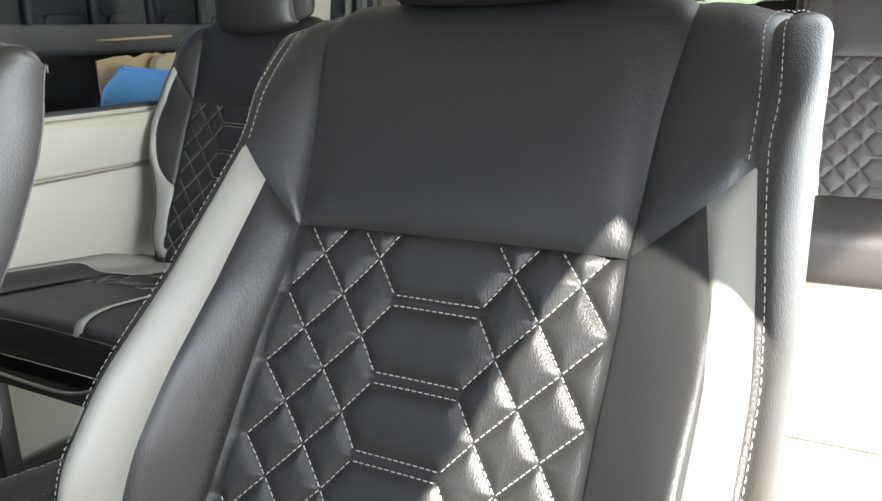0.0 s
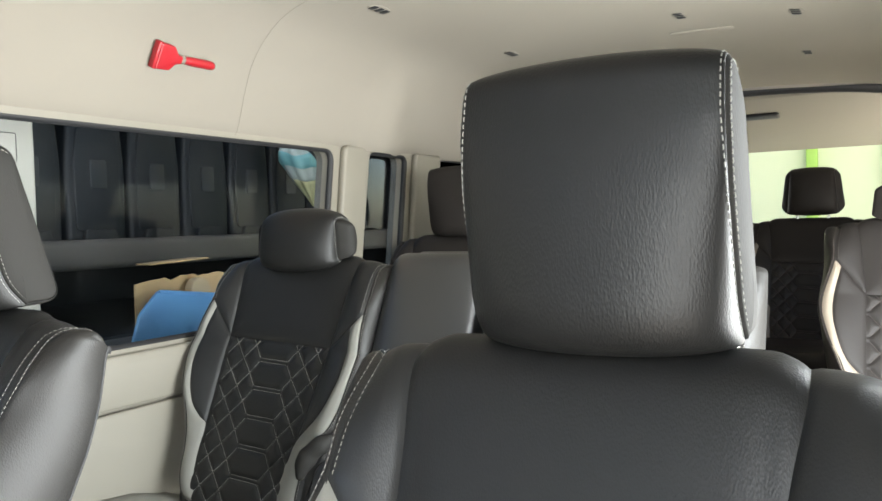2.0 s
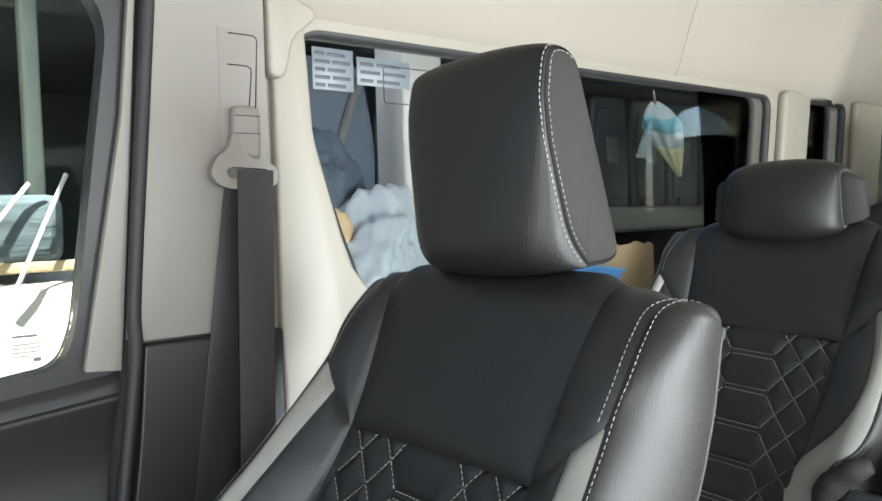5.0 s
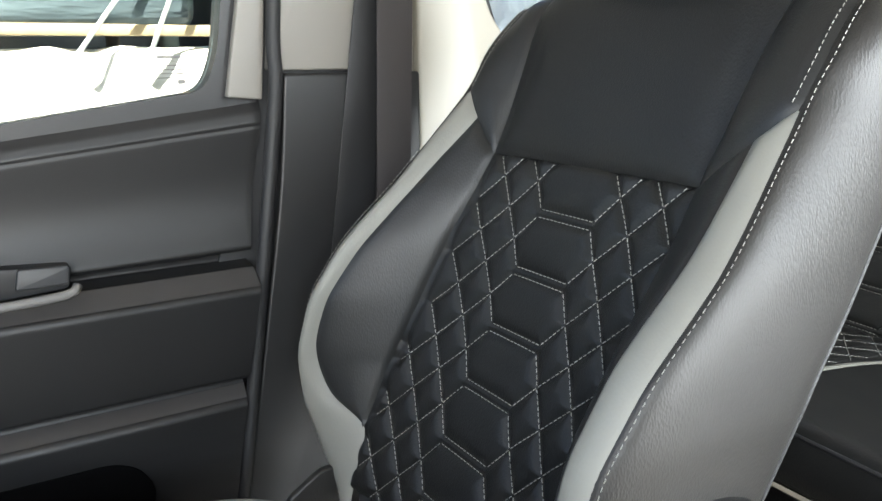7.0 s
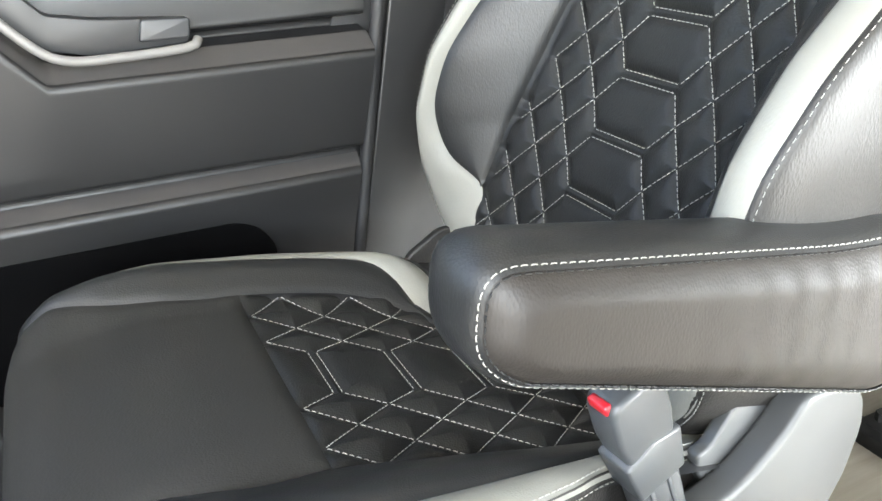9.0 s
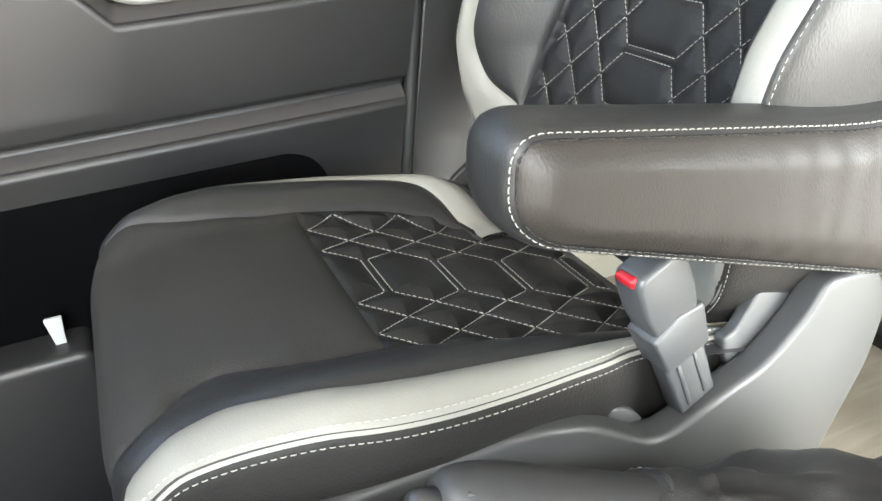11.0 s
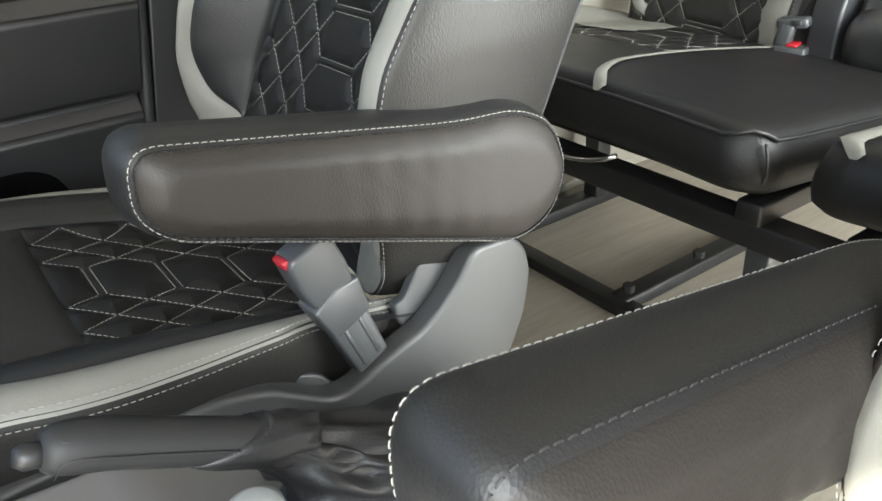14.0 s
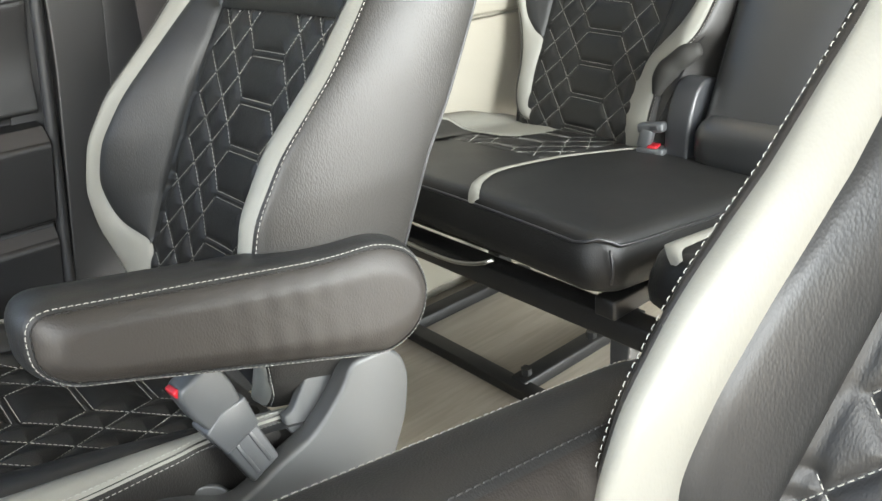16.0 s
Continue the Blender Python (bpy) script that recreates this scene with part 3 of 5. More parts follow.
# inner panel from a swept section, so that ledges run the length of the door
DSEC = [(-.905, .812), (-.880, .816), (-.864, .810), (-.855, .795), (-.8510, .7805), (-.8545, .7780), (-.8520, .7755), (-.857, .745), (-.861, .715), (-.862, .69), (-.858, .66), (-.850, .635), (-.846, .622), (-.848, .617), (-.868, .613), (-.870, .602), (-.838, .598), (-.799, .579),
        (-.796, .573), (-.797, .566), (-.802, .53), (-.808, .49), (-.813, .458), (-.818, .453), (-.838, .450), (-.838, .440), (-.815, .424), (-.811, .418), (-.812, .411), (-.816, .38), (-.819, .34), (-.822, .20), (-.850, -.05), (-.90, -.10)]


def dense(pts, n):
    p = np.array(pts, float)
    s = np.r_[0, np.cumsum(np.linalg.norm(np.diff(p, axis=0), axis=1))]
    u = np.linspace(0, s[-1], n)
    q = np.stack([np.interp(u, s, p[:, k]) for k in (0, 1)], 1)
    calm = ((q[:, 1] > .630) & (q[:, 1] < .768)) | ((q[:, 1] > .46) & (q[:, 1] < .545))
    for k in range(90):
        new_q = (q[:-2] + 2 * q[1:-1] + q[2:]) / 4
        q[1:-1] = np.where(calm[1:-1, None] | (k == 0), new_q, q[1:-1])
    return q


DLINE = dense(DSEC, 420)
dys = np.linspace(-.95, .45, 140)
rows = []
for y in dys:
    drop = -.11 * (.45 - y)            # the window line falls towards the front
    lift = min(.13, 1.15 * max(0, .058 - y))
    rows.append([(x, y + np.interp(z, [-.1, .30, .80], [-.15, -.075, 0]) * np.clip((y + .2) / .6, 0, 1), z + drop * np.clip((z - .60) / .20, 0, 1) + lift * np.clip(1 - abs(z - .59) / .11, 0, 1) ** .6) for x, z in DLINE])
rows = np.array(rows)
part("panel", raw_mesh("panel", rows.reshape(-1, 3), grid_faces(140, 420), True), M_DOOR, door, "charcoal moulded door panel with an armrest ledge")
rimd = rows[-1]
cap = [(-.91, p[1], p[2]) for p in rimd]
part("edge", raw_mesh("edge", *joined([(np.stack([rimd, np.array(cap)], 1).reshape(-1, 3), grid_faces(420, 2))]), False), M_BLACKP, door)
for z0, z1 in ((.5785, .5975), (.4245, .4395)):       # bands lighter than the panel on the top faces of the two ledges
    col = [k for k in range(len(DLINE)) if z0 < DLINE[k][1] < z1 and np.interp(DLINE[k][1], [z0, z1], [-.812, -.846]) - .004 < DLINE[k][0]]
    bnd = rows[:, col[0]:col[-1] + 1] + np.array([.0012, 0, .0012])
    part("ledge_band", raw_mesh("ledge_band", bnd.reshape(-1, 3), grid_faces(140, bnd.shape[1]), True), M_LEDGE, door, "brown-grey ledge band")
bead = spline([(-.838, .505, 1.33), (-.838, .488, 1.138), (-.836, .466, .90), (-.830, .462, .82)] + [(-.826, p[1] + .011, p[2]) for p in rimd[90:-4:16]], 200)
part("seal", raw_mesh("seal", *tube(bead, .0095, 10), True), M_RUBBER, door, "black rubber door seal")
part("pull_recess", prism(rounded([(.200, .606), (.205, .632), (.10, .640), (.055, .648), (.0, .71), (-.01, .66), (.045, .612), (.10, .600)], .006), -.850, -.826, .004), M_BLACKP, door, "black pull recess")
part("pull_rail", raw_mesh("pull_rail", *tube(spline([(-.812, .208, .612), (-.806, .195, .604), (-.803, .12, .601), (-.802, .065, .604), (-.802, .030, .628), (-.802, -.03, .70), (-.802, -.08, .76)], 40), .0055, 8), True), M_MGREY, door, "grey pull rail")
part("pull_insert", prism(rounded([(.145, .612), (.200, .612), (.203, .634), (.150, .636)], .004), -.828, -.820, .003), M_DOORTOP, door)
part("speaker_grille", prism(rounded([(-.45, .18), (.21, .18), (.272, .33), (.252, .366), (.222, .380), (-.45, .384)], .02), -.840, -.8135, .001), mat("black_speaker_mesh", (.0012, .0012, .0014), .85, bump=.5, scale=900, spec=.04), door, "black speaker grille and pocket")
part("door_pocket", prism(rounded([(-.60, -.08), (-.085, -.08), (-.078, .205), (-.60, .205)], .02), -.835, -.745, .010, 3), M_BLACKP, door, "black map pocket at the foot of the door")
part("pocket_clip", prism(rounded([(-.122, .200), (-.110, .200), (-.106, .243), (-.128, .243)], .003), -.786, -.780, .001), M_BAG, door, "small white clip")
frame_line = [(-.55, .700), (.382, .822), (.401, .865), (.463, 1.30), (.30, 1.33), (-.30, 1.30)]
part("window_frame", plate([(-.60, .66), (.445, .79), (.50, 1.36), (-.30, 1.38)], [rounded(frame_line, [.05, .035, .05, .08, .2, .1], 8)], -.90, -.862), M_BLACKP, door, "black window frame")
part("frame_trim", prism(rounded([(.406, .814), (.451, .810), (.478, 1.137), (.492, 1.33), (.484, 1.33), (.465, 1.137)], .003), -.862, -.848, .004), M_CREAMG, door, "greige trim strip")
dp = part("pane", plate(rounded(frame_line, .03, 4), [], -.885, -.888), M_CLEAR, door, "clear door glass")
dp.visible_shadow = False
for y0, y1, z, hh in ((.333, .362, .862, .0032), (.331, .365, .853, .0013), (.331, .365, .848, .0013), (.331, .365, .843, .0013), (.331, .352, .838, .0013), (.356, .365, .831, .0050)):
    part("etched_bar", raw_mesh("etched_bar", [(-.8835, y0, z), (-.8835, y1, z), (-.8835, y1, z + hh), (-.8835, y0, z + hh)], [(0, 1, 2, 3)]), M_MGREY, dp, "small grey etched bar")

# near side: the driver's door stands open; only an unseen, sun-blocking belt pillar closes it behind
nd = empty("pillar_right_unseen", pose(0, 0, 0), "unseen greige pillar behind the open driver's door, added to block sun", "pillar", kind="structure")
# out of view; outline traced back from the sun patch on the near seat
part("upper_cover", prism(rounded([(.56, -.10), (.75, -.10), (.76, 1.44), (-.02, 1.44), (-.02, 1.402), (.045, 1.385), (.09, 1.345), (.135, 1.265), (.18, 1.17), (.235, 1.07), (.30, .94), (.40, .76), (.52, .55)], .012), .90, .93, .006, 3), M_CREAMG, nd, "unseen greige cover with its edge shaped to bound the sun patch")
# also out of view; cuts the sunlight off from above
ws = part("roof_rail_unseen", box(.90, .93, -.80, .55, 1.402, 1.72, .004), M_LINER)
tagged(ws, "beige roof rail over the driver's door", "roof rail", kind="structure")

# ---- between the seats: console, parking brake ----
cons = empty("centre_console", pose(0, 0, 0), "grey plastic console between the front seats", "console")
part("tray", prism(rounded([(-.25, -.10), (.50, -.10), (.50, .20), (.44, .275), (.30, .315), (.16, .375), (-.25, .41)], .02), -.16, .12, .012, 4), M_MGREY, cons, "grey moulded tunnel cover")
part("rear_box", prism(rounded([(.36, -.08), (.60, -.08), (.59, .20), (.50, .315), (.43, .318), (.36, .28)], .02), -.10, .06, .014, 4), M_BLACKP, cons, "charcoal rear end of the console")
brake = empty("parking_brake", pose(0, 0, 0), "black parking brake lever with a pleated boot", "parking brake")
bx = -.05
ln = spline([(bx, .111, .485), (bx, .140, .474), (bx, .180, .452), (bx, .222, .429), (bx, .245, .415)], 30)
M_GRIP = mat("black_grip_rubber", (.017, .0175, .018), .58, bump=.3, scale=1300, spec=.35)
part("grip", raw_mesh("grip", *tube(ln, np.interp(np.linspace(0, 1, 30), [0, .04, .12, .5, .9, 1], [.011, .0145, .0158, .0155, .0152, .015]), 24), True), M_GRIP, brake, "black soft-touch grip")
part("button", raw_mesh("button", *tube([(bx, .098, .488), (bx, .102, .486), (bx, .118, .481)], [.005, .0075, .0070], 14), True), M_BLACKP, brake, "black release button")
side = spline([(bx + .0120, .112, .472), (bx + .0150, .122, .482), (bx + .0163, .150, .470), (bx + .0160, .190, .449), (bx + .0158, .212, .437)], 24)
part("grip_seam", raw_mesh("grip_seam", *tube(side, .0007, 6), True), M_RUBBER, brake, "dark moulding seam")
crest = spline([(bx + .0100, .122, .492), (bx + .0108, .150, .478), (bx + .0105, .190, .457), (bx + .0104, .222, .440)], 24)
part("grip_ridge", raw_mesh("grip_ridge", *tube(crest, .0011, 6), True), M_GRIP, brake, "soft edge along the grip")
M_BOOT = mat("black_vinyl_boot", (.013, .013, .014), .46, bump=.25, scale=600, kind="leather", spec=.4)
ax_d, ax_n = Vector((0, .874, -.486)), Vector((0, .486, .874))
rings = []
for t in np.linspace(0, 1, 18):         # slanted stitched collar, its lower side further forward, creased behind
    c = Vector((bx, .206, .438)) + ax_d * (.058 * t)
    ring = []
    for a in np.linspace(0, 2 * math.pi, 40, endpoint=False):
        r = .0172 + .0020 * math.sin(t * 2.6) + .0016 * t * math.sin(5 * a + 6 * t) + .0012 * t * math.sin(9 * a - 8 * t)
        if t < .08:
            r -= .0022 * (1 - t / .08)
        ring.append(c + Vector((r * math.cos(a), 0, 0)) + ax_n * (r * math.sin(a)) + ax_d * (.022 * math.sin(a) * (1 - .6 * t)))
    rings.append([tuple(p) for p in ring])
part("cuff", raw_mesh("cuff", *ring_loft(rings, "cuff"), True), M_BOOT, brake, "black vinyl collar with a slanted edge")
hem = [(Vector(p) - Vector((bx, .212, .435))) * 1.03 + Vector((bx, .212, .435)) for p in rings[2]]
part("stitching", raw_mesh("stitching", *dashes([([tuple(p) for p in hem[:21]], [(0, .3, 1)] * 21)], .003, .0045, .0004)), M_DTHREAD, brake, "black thread row")
rings = []
for t in np.linspace(0, 1, 26):         # loose fold of the boot that runs back to the console
    c = Vector((bx - .004 * t, .246 + .085 * t, .419 - .050 * t - .012 * math.sin(t * 3.0)))
    w, h = .016 + .020 * t, .013 - .005 * t
    ring = []
    for a in np.linspace(0, 2 * math.pi, 36, endpoint=False):
        k = 1 + .18 * math.sin(4 * a + 9 * t) * math.sin(t * 3.1) + .12 * math.sin(7 * a - 12 * t) * math.sin(t * 3.1)
        ring.append((c.x + w * k * math.cos(a), c.y + .004 * math.sin(3 * a), c.z + h * k * math.sin(a) - .5 * h * (1 - math.sin(a)) * t))
    rings.append(ring)
part("boot_fold", raw_mesh("boot_fold", *ring_loft(rings, "boot_fold"), True), M_BOOT, brake, "loose crease of the boot")
rings = []
for i, t in enumerate(np.linspace(0, 1, 30)):
    a = np.linspace(0, 2 * math.pi, 48, endpoint=False)
    wr = 1 + .16 * np.sin(3 * a + 7 * t) * math.sin(t * math.pi) + .09 * np.sin(8 * a - 9 * t) * math.sin(t * math.pi) ** .7 + .05 * np.abs(np.sin(7 * a + 11 * t)) * t
    rx, ry, rz = .0140 + .055 * t ** 1.2, .010 + .100 * t ** 1.3, .0145 * (1 - t)
    rings.append(np.stack([bx - .015 * t + rx * wr * np.cos(a), .228 + .125 * t + ry * wr * np.sin(a), .429 - .105 * t ** .8 + rz * np.sin(a) + .006 * math.sin(t * math.pi) * np.sin(5 * a + 8 * t)], 1))
part("boot", raw_mesh("boot", *ring_loft(rings, "boot"), True), M_BOOT, brake, "black pleated vinyl boot")

# ---- red emergency hammer on the headliner ----
ham = empty("emergency_hammer", pose(-.764, 1.395, 1.440, 0, -62, 0) @ pose(0, 0, 0, 0, 0, 90) @ Matrix.Scale(.87, 4), "red emergency hammer in a red bracket on the headliner", "hammer")
part("blade_bar", box(-.042, -.026, -.038, .038, .004, .027, .005, 3), M_RED, ham, "red raised blade holder")
part("bracket", prism(rounded([(-.036, -.036), (.010, -.034), (.026, -.014), (.045, -.010), (.045, .010), (.026, .014), (.010, .034), (-.036, .036)], .006), 0.0, .022, .005, 3, axis="z"), M_RED, ham, "red plastic bracket")
for y in (-.022, .022):
    part("screw", raw_mesh("screw", *tube([(-.002, y, .020), (-.002, y, .0285), (-.002, y, .031)], [.0095, .0095, .006], 12), True), M_CHROME, ham, "steel screw")
part("handle", raw_mesh("handle", *tube(spline([(.055, 0, .014), (.08, 0, .014), (.12, 0, .014), (.165, 0, .014)], 16), np.interp(np.linspace(0, 1, 16), [0, .2, .9, 1], [.008, .0125, .013, .010]), 14), True), M_RED, ham, "red grip")
part("neck", raw_mesh("neck", *tube([(.040, 0, .016), (.058, 0, .016)], .0125, 12), True), M_CREAM, ham, "pale neck")


# ---- ceiling fittings ----
def vent(x, y, z, tilt):
    v = empty("ceiling_vent", pose(x, y, z, 0, tilt, 0) @ pose(0, 0, 0, 0, 0, 90), "small oval beige ceiling air outlet with dark slots", "air vent", "ceiling vents")
    ring = [(.048 * math.cos(a), .021 * math.sin(a)) for a in np.linspace(0, 2 * math.pi, 28, endpoint=False)]
    part("rim", prism(ring, .008, -.0012, .0008, 2, axis="z"), M_LINER, v)
    for k in (-1, 0, 1):
        part("slot", prism(rounded([(k * .026 - .0105, -.013), (k * .026 + .0105, -.013), (k * .026 + .0105, .013), (k * .026 - .0105, .013)], .004, 3), .002, -.0020, .0004, 1, axis="z"), M_RUBBER, v)
    return v


for x, y, z, tilt in ((-.50, 1.88, 1.6178, -7.3), (-.455, 2.63, 1.6233, -6.3), (.455, 2.63, 1.6286, 4.8), (.43, 3.3, 1.6305, 4.4), (-.44, 3.45, 1.6250, -5.9), (.142, 2.54, 1.6450, 1.2), (-.044, 3.27, 1.6469, -1.4), (.73, 3.46, 1.5805, 22)):
    vent(x, y, z, tilt)
lamp = empty("dome_lamp", pose(.16, 2.78, 1.6440), "slim pale ceiling lamp, unlit", "ceiling lamp")
part("lens", box(-.10, .10, -.022, .022, -.003, .008, .002), M_LINER, lamp)


# ---- the seat backrest: one set of meshes for all rows ----
def smooth_profile(rows):
    r = np.array(rows, float)
    v = np.linspace(r[0, 0], r[-1, 0], 400)
    cols = []
    for k in (1, 2):
        c = np.interp(v, r[:, 0], r[:, k])
        w = np.hanning(33)
        c = np.convolve(np.pad(c, 16, mode="reflect", reflect_type="odd"), w / w.sum(), "valid")
        cols.append(c)
    return v, cols[0], cols[1]


# v, y, z: middle of the front, and the crest of the side bolsters
MID = smooth_profile([(.34, .452, .34), (.40, .468, .40), (.45, .489, .45), (.53, .527, .53), (.588, .554, .588), (.654, .583, .654), (.71, .607, .71), (.757, .630, .757), (.82, .660, .82),
                      (.88, .688, .88), (.91, .702, .908), (.93, .712, .924), (.95, .728, .934), (.97, .750, .936), (.99, .768, .926), (1.01, .776, .90)])
CREST = smooth_profile([(.34, .450, .34), (.383, .436, .383), (.456, .424, .456), (.527, .421, .527), (.593, .436, .593), (.654, .474, .654), (.732, .552, .732), (.82, .630, .82), (.86, .656, .86),
                        (.88, .670, .878), (.905, .690, .897), (.93, .708, .912), (.95, .725, .918), (.97, .745, .918), (.99, .762, .908), (1.01, .770, .885)])
REAR = smooth_profile([(.34, .565, .34), (.511, .622, .511), (.606, .652, .606), (.664, .688, .664), (.764, .738, .764), (.82, .757, .82), (.884, .768, .878), (.93, .774, .892), (1.01, .776, .88)])
QX = -0.008


def prof(p, v):
    return np.interp(v, p[0], p[1]), np.interp(v, p[0], p[2])


PROUD, EDGE, LEAN, TILT, ARC, FLARE = [1.0], [.143, .442], [.11], [0.0], [.757], [.020, .020]


def back_surf(x, v):
    d = np.abs(x - QX)
    side = EDGE[0] + np.where(x < QX, FLARE[0], FLARE[1]) * np.clip((.757 - v) / (.757 - EDGE[1]), 0, 1) ** 1.2
    w = np.clip((d - side + .003) / .072, 0, 1)
    w = .88 * w + .12 * w * w * (3 - 2 * w)
    (ya, za), (yb, zb) = prof(MID, v), prof(CREST, v)
    yb = ya + (yb - ya) * (PROUD[0] + (1 - PROUD[0]) * np.clip((v - .74) / .1, 0, 1))
    z = za * (1 - w) + zb * w
    z = z - TILT[0] * (x - QX) * np.clip((.95 - v) / .1, 0, 1)
    y = ya * (1 - w) + yb * w - .013 * np.clip(d / side, 0, 1) ** 2.5 * (1 - w) * np.clip((.79 - v) / .12, 0, 1) * PROUD[0]
    return np.stack([x - LEAN[0] * np.clip(.715 - v, 0, .20), y, z], -1)


def mirror(pts, s):
    return [(s * x, v) for x, v in pts]


def back_place(x, s):
    """s runs down the panel from the seam under the head panel."""
    return back_surf(x, ARC[0] - s * 0.915)


def edge_lines(curve, surf, lift=0.0, n=120, face=(0, -1, 0.3)):
    c = spline(curve, n)
    e = 1e-3
    p = surf(c[:, 0], c[:, 1])
    nn = np.cross(surf(c[:, 0] + e, c[:, 1]) - p, surf(c[:, 0], c[:, 1] + e) - p)
    nn /= np.linalg.norm(nn, axis=1)[:, None] + 1e-12
    nn *= np.sign(nn @ np.array(face) + 1e-9)[:, None]
    return p + nn * lift, nn


def build_backrest(pitch, first, low, stripes):
    """(name, mesh, material, label) rows for one backrest; stripes give the inner and outer line of the white stripe at each side."""
    out = []
    half, ARC0 = 0.143, ARC[0]
    lines = quilt_lines(QX, half + .024, 0.0, 0.42, pitch, first)
    sheet, thread = quilted(QX, half + .026, 0.0, 0.42, lines, back_place, limit=lambda s, right: half + np.where(right, FLARE[1], FLARE[0]) * np.clip(s * .915 / (ARC0 - low), 0, 1) ** 1.2)
    out.append(("quilted_panel", raw_mesh("quilted_panel", *sheet, True), M_QUILT, "black leather panel quilted in hexagons and diamonds"))
    out.append(("stitching", raw_mesh("stitching", *thread), M_THREAD, "off-white thread seams"))
    g, _ = patch([(QX - half, ARC0), (QX - .152, .85), (QX - .164, .93), (QX - .16, 1.005)], [(QX + half, ARC0), (QX + .152, .85), (QX + .164, .93), (QX + .16, 1.005)], back_surf, 60, 46, puff=0.004, edges="lrb")
    out.append(("head_panel", raw_mesh("head_panel", g.reshape(-1, 3), grid_faces(60, 46), True), M_QUILT, "smooth black leather panel"))
    seams = []
    for s in (-1, 1):
        q, fl = half + s * QX, FLARE[(s + 1) // 2]
        ql = [(q + fl, low)] + [(q + fl * ((ARC0 - v) / (ARC0 - low)) ** 1.2, v) for v in np.linspace(low, ARC0, 6)[1:-1]] + [(q, ARC0)]
        below, above, tip, outer = stripes[s]
        inner = [(q + fl, low)] + above + [(tip, ARC0 + (.826 - ARC0) * (tip - q) / (.2165 - q))]
        outer = outer + [(.2165, .826)]
        g, _ = patch(mirror(ql, s), mirror(inner, s), back_surf, 60, 22, puff=0.002)
        out.append(("bolster", raw_mesh("bolster", g.reshape(-1, 3), grid_faces(60, 22), True), M_BLACK, ""))
        g, _ = patch(mirror([(q + fl + dx, low - dv) for dx, dv in below] + inner, s), mirror(outer, s), back_surf, 80, 12, puff=0.003)
        out.append(("white_stripe", raw_mesh("white_stripe", g.reshape(-1, 3), grid_faces(80, 12), True), M_WHITE, "off-white leather stripe"))
        wl = [(q, ARC0), (QX * s + .152, .85), (QX * s + .164, .93), (QX * s + .16, 1.005)]
        wr = [(.2165, .826), (.2168, .862), (.2135, .898), (.2115, .925), (.2165, .950), (.229, .978), (.234, 1.005)]
        g, _ = patch(mirror(wl, s), mirror(wr, s), back_surf, 50, 20, puff=0.004, edges="lrb")
        out.append(("shoulder_wing", raw_mesh("shoulder_wing", g.reshape(-1, 3), grid_faces(50, 20), True), M_BLACK, ""))
        # side: from the seam round to the back edge
        rim = spline(outer[:-1] + wr, 90)
        ym, zm = prof(REAR, rim[:, 1])
        f = back_surf(s * rim[:, 0], rim[:, 1]) * np.array([s, 1, 1])
        b = np.stack([np.minimum(rim[:, 0], .236) * 0 + np.interp(rim[:, 1], [.34, .6, .86, .95, 1.01], [.20, .237, .239, .239, .237]), ym, zm], 1)
        t = np.linspace(0, 1, 26)[None, :, None]
        f, b = f[:, None], b[:, None]
        fat = np.interp(rim[:, 1], [.34, .5, .93, 1.01], [.6, 1, 1, .35])[:, None, None]
        up = np.interp(rim[:, 1], [.80, .90, .96], [0, .014, .020])[:, None, None] * np.array([0, 0, 1.0])
        wide = np.interp(rim[:, 1], [.78, .88], [.017, .028])[:, None, None] * np.array([1.0, 0, 0])
        c1, c2 = f + (wide + np.array([0, .010, 0.003])) * fat, b + np.array([.017, -.040, .0]) * fat + up
        g = (1 - t) ** 3 * f + 3 * (1 - t) ** 2 * t * c1 + 3 * (1 - t) * t**2 * c2 + t**3 * b
        n = normals(g)
        n *= np.sign((n @ np.array([1, 0, 0])).sum())
        dd = np.linalg.norm(g - g[:, :1], axis=2)
        g2 = g - n * (0.004 * np.exp(-((dd / .005) ** 1.3)))[..., None]
        g2[..., 0] *= s
        out.append(("side_panel", raw_mesh("side_panel", g2.reshape(-1, 3), grid_faces(90, 26), True), M_SIDE, "smooth black leather side"))
        k = int(np.argmin(np.abs(dd[40] - .0050)))
        sp, sn = (g + n * .0004)[:, k].copy(), n[:, k].copy()
        sp[:, 0] *= s
        sn[:, 0] *= s
        seams.append((sp, sn))
        seams.append(edge_lines(mirror([(x - .0055, v) for x, v in wr], s), back_surf, 0.0012))
        cord = g[:, -1].copy()
        cord[:, 0] *= s
        out.append(("piping", raw_mesh("piping", *tube(cord, 0.0022, 6), True), M_RUBBER, ""))
    out.append(("edge_stitching", raw_mesh("edge_stitching", *dashes(seams, 0.0042, 0.0062, 0.00036)), M_THREAD, "off-white double-row thread"))
    # inner core and rear shell
    v = np.linspace(.345, 1.0, 50)
    x = np.linspace(-1, 1, 30)
    wide = np.interp(v, [.34, .45, .6, .8, .9, 1.0], [.15, .205 if low < .5 else .165, .225 if low < .5 else .215, .205, .205, .185])
    g = back_surf(wide[:, None] * x[None], np.repeat(v[:, None], 30, 1))
    g[..., 1] += 0.012
    g[..., 2] -= 0.006
    ym, zm = prof(REAR, v)
    r = np.stack([wide[:, None] * x[None], np.repeat((ym)[:, None], 30, 1) + 0.012 * (1 - x[None] ** 2), np.repeat(zm[:, None], 30, 1)], -1)
